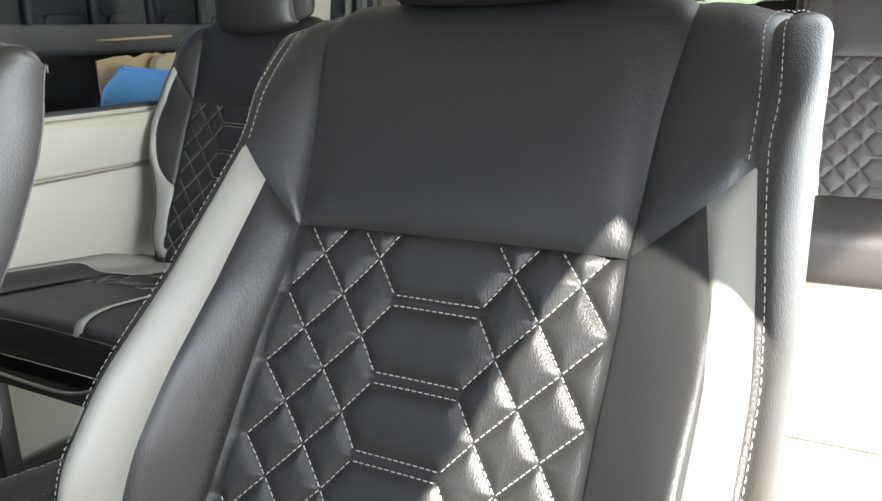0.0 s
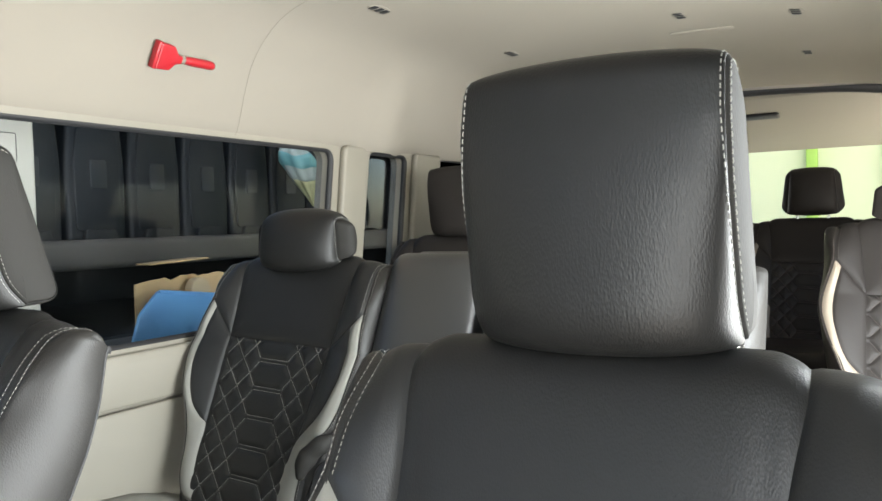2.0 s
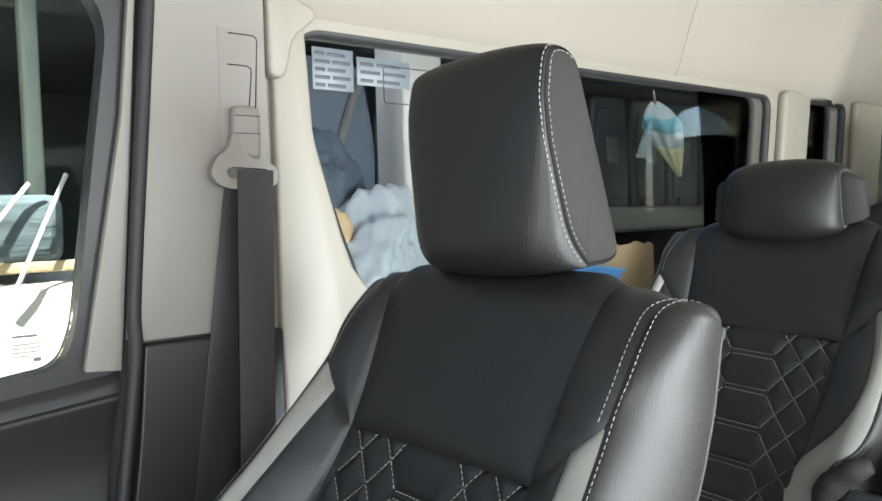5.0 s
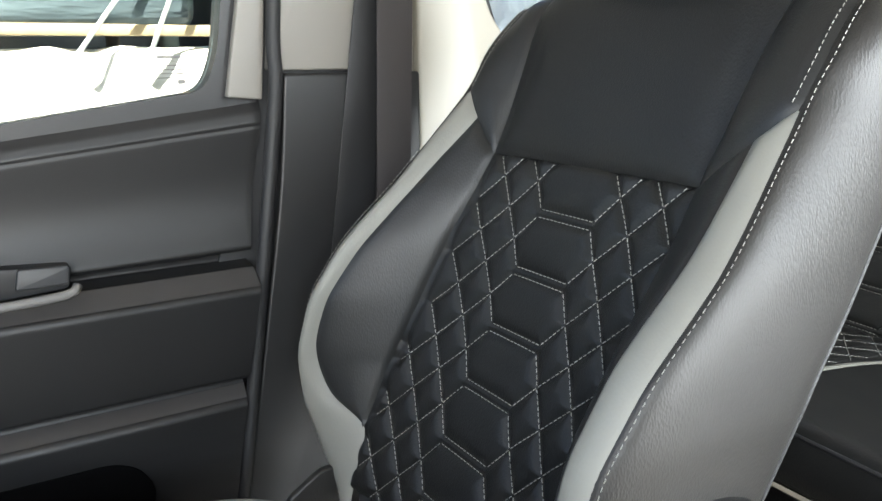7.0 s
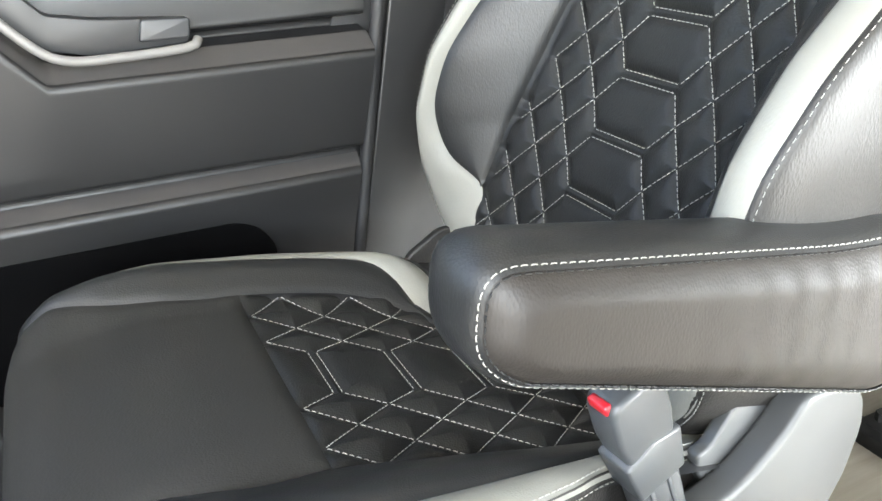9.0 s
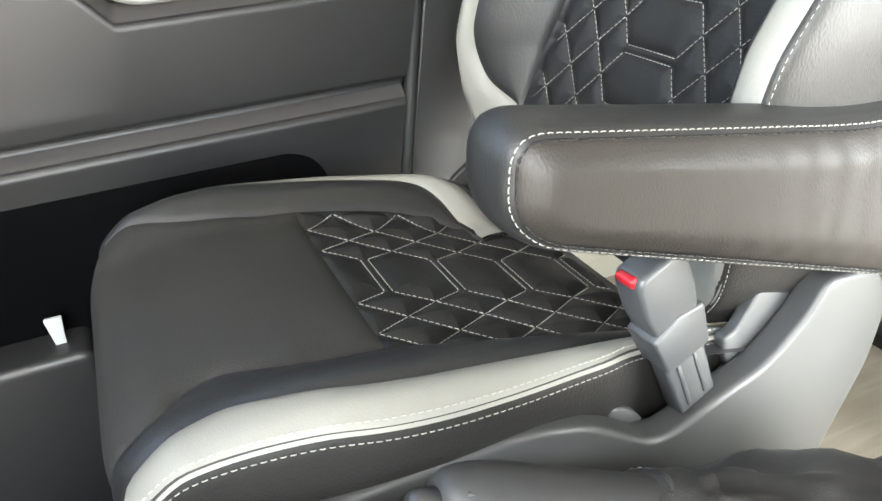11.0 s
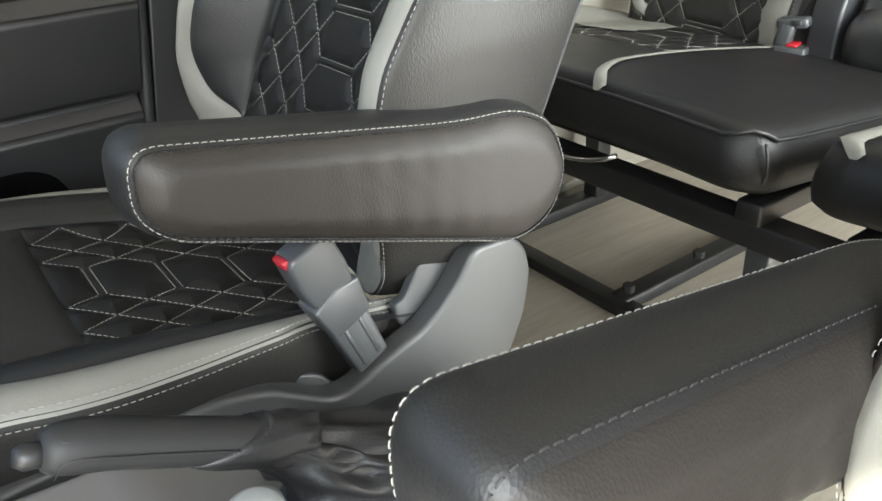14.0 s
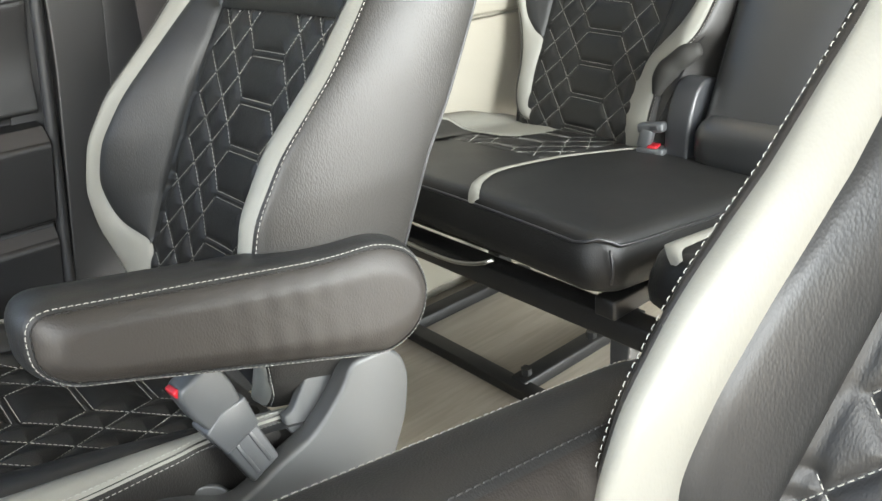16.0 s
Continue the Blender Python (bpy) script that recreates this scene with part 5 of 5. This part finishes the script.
# ---- middle row: cushions and frame ----
def bench_cushion(x0, x1, y0, y1, z1, label, stripe=None, quilt=None):
    b = empty("bench_cushion", pose(0, 0, 0), label, "seat cushion", "bench cushions")
    nx, ny, r = 46, 36, .026
    xs, ys = (0.5 - 0.5 * np.cos(np.linspace(0, math.pi, k)) * .5 - (.5 - np.linspace(0, 1, k)) * .5 for k in (nx, ny))
    xx, yy = np.meshgrid(x0 + (x1 - x0) * xs, y0 + (y1 - y0) * ys)
    d = np.minimum(np.minimum(xx - x0, x1 - xx), np.minimum(yy - y0, y1 - yy))
    R = .05             # round the corners in plan
    a = np.where(xx > (x0 + x1) / 2, xx - (x1 - R), (x0 + R) - xx) / R
    c = np.where(yy > (y0 + y1) / 2, yy - (y1 - R), (y0 + R) - yy) / R
    near = (a > 0) & (c > 0)
    sa, sc = np.where(xx > (x0 + x1) / 2, 1, -1), np.where(yy > (y0 + y1) / 2, 1, -1)
    xx = np.where(near, xx + sa * R * (a * np.sqrt(np.clip(1 - c * c / 2, 0, 1)) - a), xx)
    yy = np.where(near, yy + sc * R * (c * np.sqrt(np.clip(1 - a * a / 2, 0, 1)) - c), yy)
    fa, fc = np.abs(xx - (x0 + x1) / 2) - ((x1 - x0) / 2 - R), np.abs(yy - (y0 + y1) / 2) - ((y1 - y0) / 2 - R)
    d = np.where(near, R - np.hypot(fa, fc), d)
    zz = z1 - .12 * (yy - y0) + .012 * np.sin(math.pi * (xx - x0) / (x1 - x0)) - r * (1 - np.sqrt(1 - (1 - np.clip(d / r, 0, 1)) ** 2))
    g = np.stack([xx, yy, zz], -1)
    ring = np.vstack([g[0], g[1:, -1], g[-1, -2::-1], g[-2:0:-1, 0]])
    m = len(ring)
    rings = [ring + np.array([0, 0, -k]) + (np.array([(x0 + x1) / 2, (y0 + y1) / 2, 0]) - ring) * np.array([1, 1, 0]) * e for k, e in ((0, 0), (.012, -.014), (.030, -.020), (.046, -.012), (.056, .02))]
    side = ([p for q in rings for p in q], [(a * m + c, a * m + (c + 1) % m, (a + 1) * m + (c + 1) % m, (a + 1) * m + c) for a in range(4) for c in range(m)] + [tuple(4 * m + c for c in range(m))])
    top = mesh_of("pad", *joined([(g.reshape(-1, 3), grid_faces(ny, nx)), side]))
    part("pad", top, M_QUILT, b)
    return b


left_b = bench_cushion(-.835, -.115, .865, 1.40, .452, "black leather bench cushion with an off-white curved stripe")


def pad_z(x, y, x0=-.835, x1=-.115, y0=.865, y1=1.40, z1=.452, r=.026):
    d = max(0.0, min(x - x0, x1 - x, y - y0, y1 - y, r))
    return z1 - .12 * (y - y0) + .012 * math.sin(math.pi * (x - x0) / (x1 - x0)) - r * (1 - math.sqrt(1 - (1 - d / r) ** 2))


st = spline([(-.358, .8670), (-.364, .873), (-.380, .890), (-.405, .921), (-.436, .983), (-.446, 1.056), (-.443, 1.17), (-.415, 1.308), (-.395, 1.37)], 60)
sv = []
for k in range(60):
    d = st[min(k + 1, 59)] - st[max(k - 1, 0)]
    d /= np.linalg.norm(d)
    w = np.interp(k, [0, 14, 59], [.0085, .0068, .006])
    for e in (-1, -.5, 0, .5, 1):
        p = st[k] + np.array([d[1], -d[0]]) * w * e
        p[1] = max(p[1], .8668)
        lean = np.clip((.891 - p[1]) / .026, 0, 1)
        sv.append((p[0], p[1] - .0035 * lean, pad_z(p[0], p[1]) + .0030 + .0016 * (1 - e * e)))
part("white_stripe", raw_mesh("white_stripe", sv, grid_faces(60, 5), True), M_WHITE, left_b, "off-white leather stripe")
def side_pad(x, y):
    """The raised pad along the wall side of the bench."""
    u = np.clip((-.735 - x) / .07, 0, 1)
    rise = .024 * u * u * (3 - 2 * u) * np.clip((y - .90) / .10, 0, 1) * np.clip((1.42 - y) / .12, .35, 1)
    return .4565 - .12 * (y - .865) + .012 * np.sin(math.pi * (x + .835) / .72) + rise


yy = np.r_[np.linspace(.905, 1.17, 16), np.linspace(1.178, 1.24, 22), np.linspace(1.25, 1.395, 12)]
bound = np.interp(yy, [.90, 1.17, 1.193, 1.202, 1.212, 1.232, 1.30, 1.40], [-.806, -.802, -.786, -.75, -.648, -.624, -.616, -.626])
tt = np.linspace(0, 1, 14)
for n, x0, x1, lift, mt, lb in (("white_corner", bound, np.full(len(yy), -.838), .0030, M_WHITE, "off-white leather corner and edge"), ("side_bolster", np.full(len(yy), -.715), np.full(len(yy), -.834), 0.0, M_BLACK, "raised black leather side pad")):
    gx = x0[:, None] * (1 - tt) + x1[:, None] * tt
    gy = np.repeat(yy[:, None], len(tt), 1)
    g = np.stack([gx, gy, side_pad(gx, gy) + lift * np.minimum(1, np.minimum(tt, 1.2 - tt) * 8)], -1)
    skirt = g[:, -1:] + np.array([-.002, 0, -.045])
    g = np.concatenate([g, skirt], 1)
    part(n, raw_mesh(n, g.reshape(-1, 3), grid_faces(len(yy), len(tt) + 1), True), mt, left_b, lb)
lines = quilt_lines(-.592, .132, 0.0, .26, .0785, .03, bar=.0375, corner=.0212, step=.0280)


def bq_place(x, s):
    y = 1.13 + s
    return np.stack([x, y, .4555 - .12 * (y - .865) + .012 * np.sin(math.pi * (x + .835) / .72)], -1)


sheet, thread = quilted(-.592, .132, 0.0, .26, lines, bq_place, 110, 110, depth=.004, edge=.003)
part("quilted_panel", raw_mesh("quilted_panel", *sheet, True), M_QUILT, left_b, "black leather panel quilted in diamonds")
part("stitching", raw_mesh("stitching", *thread), M_THREAD, left_b, "off-white thread seams")
edge = [(x, .8675) for x in np.linspace(-.79, -.165, 24)] + [(-.146, .8715), (-.134, .8795), (-.1245, .891), (-.1185, .905)] + [(-.1175, y) for y in np.linspace(.95, 1.36, 12)]
part("front_piping", raw_mesh("front_piping", *tube([(x, y - .001, pad_z(x, y) + .001) for x, y in edge], .0026, 6), True), M_BLACKP, left_b)
part("corner_seam", raw_mesh("corner_seam", *tube(spline([(-.121, .8860, .434), (-.112, .8800, .418), (-.110, .8780, .402), (-.118, .8860, .386)], 12), .0022, 6), True), M_BLACKP, left_b)
flap = prism(rounded([(-.30, 1.235), (-.16, 1.235), (-.14, 1.26), (-.14, 1.34), (-.30, 1.34)], .02), .4375, .4435, .003, 2, axis="z")
for v in flap.verts:
    v.co.z += -.12 * (v.co.y - .9) + .012 * math.sin(math.pi * (v.co.x + .835) / .72) - .005
part("hinge_flap", flap, M_BUCKLE, left_b, "grey plastic plate at the fold")
RB = dict(x0=-.062, x1=.50, y0=.865, y1=1.40, z1=.462)
right_b = bench_cushion(RB["x0"], RB["x1"], RB["y0"], RB["y1"], RB["z1"], "black leather bench cushion with an off-white corner stripe")
st = spline([(-.006, .868), (-.020, .880), (-.033, .905), (-.038, .95), (-.040, 1.05), (-.040, 1.16)], 40)
sv = []
for k in range(40):
    d = st[min(k + 1, 39)] - st[max(k - 1, 0)]
    d /= np.linalg.norm(d)
    for e in (-1, -.5, 0, .5, 1):
        p = st[k] + np.array([d[1], -d[0]]) * np.interp(k, [0, 7, 39], [.005, .0165, .0165]) * e
        p[1] = max(p[1], .8675)
        sv.append((p[0], p[1] - .002, pad_z(p[0], p[1], **RB) + .0035 + .0018 * (1 - e * e)))
part("white_stripe", raw_mesh("white_stripe", sv, grid_faces(40, 5), True), M_WHITE, right_b, "off-white leather stripe")

steel = empty("bench_support", pose(0, 0, 0), "black steel bench frame bolted to the floor", "seat frame")
for y in (.93, 1.30):
    part("cross_bar", box(-.80, .46, y - .022, y + .022, .283, .320, .004), M_STEEL, steel)
for x in (-.76, -.14, .0, .42):
    part("side_bar", box(x - .018, x + .018, .90, 1.36, .320, .350, .004), M_STEEL, steel)
for x in (-.76, .42):
    for y in (.93, 1.30):
        part("leg", box(x - .02, x + .02, y - .02, y + .02, .028, .285, .004), M_STEEL, steel)
for x in (-.435, .42, -.775):
    part("floor_rail", box(x - .020, x + .020, 1.020, 1.40, .0, .028, .004), M_STEEL, steel)
for y in (1.018,):
    part("floor_bar", box(-.80, .46, y - .018, y + .018, .0, .024, .003), M_STEEL, steel)
for x, y in ((-.435, 1.045), (-.432, 1.235)):
    part("bolt", raw_mesh("bolt", *tube([(x, y, .026), (x, y, .042)], .011, 6), False), M_STEEL, steel)
part("front_leg", box(-.158, -.122, .936, .964, .0, .284, .004), M_BUCKLE, steel, "grey upright steel leg")
part("slide_plate", box(-.62, -.16, .93, .98, .345, .349, .001), M_STEEL, steel)

bb = empty("seat_belt_buckle", pose(-.378, 1.345, .398, 0, 0, 12), "pale grey belt tongue in a red-topped buckle on the bench", "seat belt buckle", "belt buckles")
part("housing", box(-.027, .027, -.018, .018, 0, .018, .004), M_BUCKLE, bb, "grey plastic housing")
part("release_button", box(-.006, .012, -.014, .012, .017, .023, .002), M_RED, bb, "red release button")
part("neck", box(-.034, -.008, -.013, .010, .010, .052, .006), M_BUCKLE, bb, m=pose(0, 0, 0, 0, 14, 0))
part("tongue", box(-.022, .030, -.012, .012, .046, .064, .005), M_BUCKLE, bb, "pale grey belt tongue", m=pose(0, 0, 0, 0, -7, 0))
part("tongue_slot", box(.004, .020, -.0135, -.010, .052, .060, .001), M_RUBBER, bb, "dark slot", m=pose(0, 0, 0, 0, -7, 0))
hinge = empty("fold_hinge_cover", pose(-.338, 1.352, .36), "grey rounded plastic hinge cover beside the folding backrest", "hinge cover")
part("cover", prism(rounded([(.0, .02), (.006, .118), (.030, .172), (.075, .182), (.12, .16), (.12, .02)], [.01, .05, .045, .04, .02, .01], 8), -.024, .028, .011, 4), mat("dark_grey_cover_plastic", (.022, .023, .025), .42, bump=.2, scale=1500), hinge)
part("cover_boot", raw_mesh("cover_boot", *tube(spline([(-.050, .012, .150), (-.040, .016, .182), (-.022, .020, .206), (.002, .026, .226), (.024, .034, .236)], 18), np.interp(np.linspace(0, 1, 18), [0, .25, .45, .55, .8, 1], [.008, .019, .022, .0185, .020, .010]), 16), True), M_GUSSET, hinge, "creased black leather tuck")
lev = empty("slide_lever", pose(0, 0, 0), "bright steel slide lever under the bench", "lever")
part("wire", raw_mesh("wire", *tube(spline([(-.70, .862, .345), (-.45, .858, .340), (-.36, .858, .352), (-.325, .868, .366)], 20), .0035, 8), True), M_CHROME, lev)

# ---- further rows ----
def far_seat(cx, dy, dz, label, head):
    s = bench_seat(cx, dy, dz, label, head, True)
    cu = box(-.235, .235, .10, .56, .30, .42, .035, 4)
    part("cushion", cu, M_BROWN, s)
    part("pedestal", box(-.20, .20, .16, .52, -dz + .002, .30, .01), M_CREAM, s, "cream boxed pedestal")
    return s


for cx, dy, dz, head in ((-.555, 1.70, .06, TALL_BROWN), (-.045, 1.70, .06, TALL_BROWN), (.80, 1.72, .085, LOW_BROWN), (-.555, 2.55, .06, TALL_BROWN), (-.087, 3.30, .08, ROUND_BROWN), (.385, 3.30, .08, ROUND_BROWN)):
    far_seat(cx, dy, dz, "brown-black leather seat in a row behind, with headrest", head)

# ---- outside ----
# added out of view; its outline blocks sky and direct sun over the cab
cn = part("canopy", plate([(.1, -6), (.306, -6), (5.7, 9), (-1.25, 9), (-1.25, -1.55), (.1, -1.55)], [], 3.20, 3.32, "z"), M_CONC)
tagged(cn, "unseen grey canopy added to block sun and sky above the van", "roof", kind="structure")
gr = part("ground", plate([(-60, -60), (60, -60), (60, 60), (-60, 60)], [], -.62, -.70, "z"), M_CONC)
tagged(gr, "grey concrete workshop floor", "ground", kind="structure")
bk = part("wall_1", plate([(-4, -.62), (3, -.62), (3, 4.2), (-4, 4.2)], [], 8.6, 8.8, "y"), M_GARAGE)
tagged(bk, "pale green painted workshop wall", "wall", kind="structure")
for x in (-.024, .69):
    part("green_band", box(x, x + .10, 8.5, 8.598, -.6, 4.0, .005), M_LIME, bk, "lime green painted post")

# the van alongside: dark shell with rows of slate seats behind its glass
nv = empty("parked_van", pose(-2.0, 0, 0), "dark van parked alongside with rows of seats inside", "van")
part("lower_body", box(-1.5, 0.0, -1.5, 4.6, -.30, .62, .06, 4), M_SLATE, nv, "slate grey lower body")
part("roof", box(-1.5, 0.0, -1.5, 4.6, 1.55, 1.75, .06, 4), M_VANB, nv, "dark roof")
part("rear_end", box(-1.5, 0, 4.55, 4.6, .6, 1.6, .01), M_VANB, nv)
part("front_end", box(-1.5, 0, -1.5, -1.45, .6, 1.6, .01), M_VANB, nv)
part("far_side", box(-1.5, -1.42, -1.5, 4.6, .60, 1.60, .02), M_VANB, nv)
for y in (-.2, 4.4):
    part("pillar", box(-.10, 0.0, y - .06, y + .06, .60, 1.60, .02), M_VANB, nv)


def slate_seat(y):
    s = empty("stored_seat", pose(-2.25, y, .62), "slate grey seat back with a moulded handle recess", "van seat", "seats in the parked van")
    part("back", prism(rounded([(-.142, .34), (.142, .34), (.146, .70), (.125, .92), (-.125, .92), (-.146, .70)], .035, 5), -.07, .05, .022, 4), M_SLATE, s)
    part("panel", prism(rounded([(-.105, .42), (.105, .42), (.112, .70), (.092, .86), (-.092, .86), (-.112, .70)], .03, 5), .046, .058, .006, 3), M_SLATE, s)
    part("handle_recess", prism(rounded([(-.040, .60), (.040, .60), (.040, .72), (-.040, .72)], .014, 4), .050, .064, .004, 2), M_VANB, s)
    part("lower_dish", prism(rounded([(-.085, .375), (.085, .375), (.070, .43), (-.070, .43)], .014, 4), .050, .075, .010, 3), M_SLATE, s)
    return s


for k in range(11):
    slate_seat(1.035 + .303 * k)
part("bench_band", box(-.24, -.12, 1.0, 4.4, .885, 1.008, .03, 4), M_MGREY, nv, "grey padded band")

umb = empty("umbrella", pose(-2.05, 3.304, 1.486) @ Matrix.Scale(1.71, 4), "folded pale umbrella with teal print hanging inside the parked van", "umbrella")
rings = []
for t in np.linspace(0, 1, 16):
    a = np.linspace(0, 2 * math.pi, 36, endpoint=False)
    r = np.interp(t, [0, .10, .25, .55, .85, 1], [.012, .045, .066, .048, .020, .008]) * (1 + .16 * np.sin(7 * a + 2 * t) + .06 * np.sin(3 * a))
    rings.append(np.stack([r * .6 * np.cos(a), r * np.sin(a) + .112 * t, -.198 * t + .010 * np.sin(3 * a) * (1 - t)], 1))
part("canopy", raw_mesh("canopy", *ring_loft(rings[:10], "canopy"), True), M_PALE, umb, "pale blue printed canopy")
part("canopy_tip", raw_mesh("canopy_tip", *ring_loft(rings[9:], "canopy_tip"), True), M_YELLOW, umb, "yellow tip")
mid_y = np.array([0, .045, 0])
part("print", raw_mesh("print", *ring_loft([(c - mid_y) * np.array([1.06, 1.02, 1]) + mid_y for c in rings[3:7]], "print"), True), M_TEAL, umb, "teal print")
part("rod", raw_mesh("rod", *tube([(0, -.01, .05), (0, 0, 0)], .004, 8), True), M_CHROME, umb)

pile = empty("storage_crate", pose(-1.42, 1.85, -.62), "dark grey crate stacked beside the van", "crate")
part("tub", box(-.16, .16, -.22, .30, 0, 1.30, .02), M_MGREY, pile)
lid = empty("blue_sheet", pose(-1.25, 0, 0), "bright blue plastic sheet leaning on a crate", "sheet")
part("sheet", prism(rounded([(1.746, .854), (1.999, .820), (1.953, .660), (1.90, .640), (1.62, .640), (1.675, .79)], .010, 3), -.012, 0.0, .003, 2), M_BLUE, lid)
part("rim", prism(rounded([(1.742, .858), (2.004, .824), (1.999, .812), (1.746, .846)], .003, 2), 0.0, .008, .002, 2), M_BLUE, lid)
card = empty("cardboard_box", pose(-1.32, 0, 0), "torn open tan cardboard box behind a blue sheet", "box")
rng = random.Random(5)
torn = [(1.715, .62)] + [(y, np.interp(y, [1.66, 1.84, 2.1, 2.25], [.868, .884, .894, .888]) + rng.uniform(-.008, .006)) for y in np.linspace(1.715, 2.25, 24)] + [(2.25, .62)]
part("carton", plate(torn, [], -.006, 0.0), M_CARD, card)
part("flap", box(-.06, .012, 1.80, 2.04, .868, .874, .002), M_CARD, card, m=pose(0, 0, 0, 2, 0, 0))
disc = empty("timber_disc", pose(-1.262, 1.925, .842), "round tan disc in front of the carton", "disc")
part("disc", raw_mesh("disc", *tube([(-.03, 0, 0), (0, 0, 0), (.003, 0, 0)], [.040, .040, .036], 24), False), M_WOODS, disc)
crate = empty("storage_crate", pose(-1.30, 1.05, -.62), "grey storage crate under the bags", "crate")
part("crate", box(-.22, .22, -.35, .30, 0, 1.40, .02), M_MGREY, crate)
bag = empty("plastic_bag", pose(-1.24, 1.12, .87), "white crumpled plastic bag", "bag")


def crumple(r, sx, sy, sz, seed):
    bm = bmesh.new()
    bmesh.ops.create_icosphere(bm, subdivisions=5, radius=r)
    for v in bm.verts:
        d = noise.noise(v.co * 9 + Vector((seed, 0, 0))) * .35 + noise.noise(v.co * 24 + Vector((0, seed, 0))) * .14
        d -= abs(noise.noise(v.co * 30 + Vector((seed, 3, 0)))) * .16 + abs(noise.noise(v.co * 70 + Vector((seed, 0, 5)))) * .06
        v.co *= 1 + d
        v.co.x, v.co.y, v.co.z = v.co.x * sx, v.co.y * sy, v.co.z * sz
    for f in bm.faces:
        f.smooth = True
    return bm


part("sack", crumple(.15, .8, .8, 1.3, 3.0), M_BAG, bag)
part("print_bar", box(.098, .104, -.040, .012, -.012, .010, .002), M_MGREY, bag, "faint grey printed bar")
bag2 = empty("stuffed_bag", pose(-1.34, 1.05, 1.08), "grey-blue quilted cloth stuffed in a bag", "bag")
part("sack", crumple(.105, .8, 1.0, 1.1, 7.0), M_JEAN, bag2)
spare = empty("stored_seat", pose(-1.46, 1.10, .78), "grey-blue cloth seat back standing on the crate", "van seat")
part("back", prism(rounded([(-.15, 0), (.15, 0), (.16, .40), (.12, .60), (-.12, .60), (-.16, .40)], .06, 6), -.05, .05, .035, 5), mat("grey_blue_seat_cloth", (.075, .095, .115), .7, bump=.3, scale=300, vary=.15), spare)
part("strap", raw_mesh("strap", *tube([(.052, -.10, .12), (.058, .02, .34), (.052, .10, .55)], .012, 8), True), M_MGREY, spare, "pale grey strap")
bag3 = empty("paper_bundle", pose(-1.27, .96, .985), "white and tan paper bundle on the crate", "bundle")
part("paper", crumple(.055, .8, 1.0, .7, 2.0), M_SHEET, bag3)
part("wrapper", crumple(.042, .8, .8, 1.1, 5.0), M_CARD, bag3, "tan paper wrapper", m=pose(.03, .055, -.015))
post = part("workshop_post", box(-1.55, -1.42, 1.345, 1.475, -.62, 3.2, .01), M_PILL)
tagged(post, "off-white painted workshop post", "post")
for y, w, m_post, lb in ((.590, .020, mat("pale_green_post_paint", (.15, .175, .15), .6, vary=.15), "pale green-grey workshop post beside the parked van"), (.459, .013, mat("brown_post_paint", (.12, .085, .07), .6, vary=.15), "brown workshop post beside the parked van")):
    tagged(part("workshop_post", box(-1.95, -1.90, y - w, y + w, -.62, 2.6, .008), m_post), lb, "post")
knot = empty("boot_cover", pose(-.105, .395, .300), "crumpled black vinyl cover behind the parking brake", "cover")
part("crumple", crumple(.046, .75, 1.0, .55, 21.0), M_BLACKP, knot)
cup = empty("bottle_stopper", pose(.015, .199, .338), "pale grey plastic bottle stopper on the console", "stopper")
part("cap", raw_mesh("cap", *tube([(0, 0, 0), (0, 0, .09), (0, 0, .100), (0, 0, .104)], [.017, .019, .017, .011], 24), True), mat("pale_grey_plastic", (.24, .255, .255), .5), cup)
# white covered load and wrapped bundle seen past the far door glass
load = empty("covered_load", pose(-1.55, -.15, -.135), "white sheet draped over a stack beside the van", "sheet")
n = 60
gx = []
for i in range(n):
    for j in range(40):
        y, t = -1.6 + 2.6 * i / (n - 1), j / 39
        z = 1.02 - 1.5 * max(0, t - .35) if t > .35 else 1.02
        x = .02 + .35 * min(1, (1 - t / .35)) * -1 if t < .35 else .02 + .06 * (t - .35)
        f = noise.noise(Vector((y * 5, z * 1.5, 0))) * .05 + noise.noise(Vector((y * 13, z * 3, 4))) * .025
        gx.append((x + f, y, z + f * .3))
part("drape", raw_mesh("drape", gx, grid_faces(n, 40), True), M_SHEET, load)
part("stack", box(-.9, -.06, -1.6, 1.0, -.62, .98, .02), M_CONC, load)
wrap = empty("wrapped_bundle", pose(-1.80, -.10, .965), "long bundle in clear stretch wrap", "bundle")
bm = box(-.30, .27, -1.3, .66, -.045, .098, .03, 4)
bmesh.ops.subdivide_edges(bm, edges=bm.edges[:], cuts=5, use_grid_fill=True)
for v in bm.verts:
    v.co += Vector((0, 0, 1)) * (noise.noise(Vector((v.co.x * 9, v.co.y * 6, 0))) * .016) + Vector((1, 0, 0)) * noise.noise(Vector((v.co.y * 14, v.co.z * 9, 3))) * .012
part("bundle", bm, M_WRAP, wrap)
for y, tilt in ((.50, 38), (.60, 24)):
    part("strap", box(.284, .288, -.0045, .0045, -.15, .15, .001), M_BAG, wrap, "white strap", m=pose(0, y, 0, -tilt, 0, 0))
bat = empty("timber_batten", pose(-1.55, -.1, .905), "pale timber batten lying on the covered load", "batten")
part("batten", box(-.012, .012, -1.2, .75, .0, .022, .002), M_WOODS, bat)
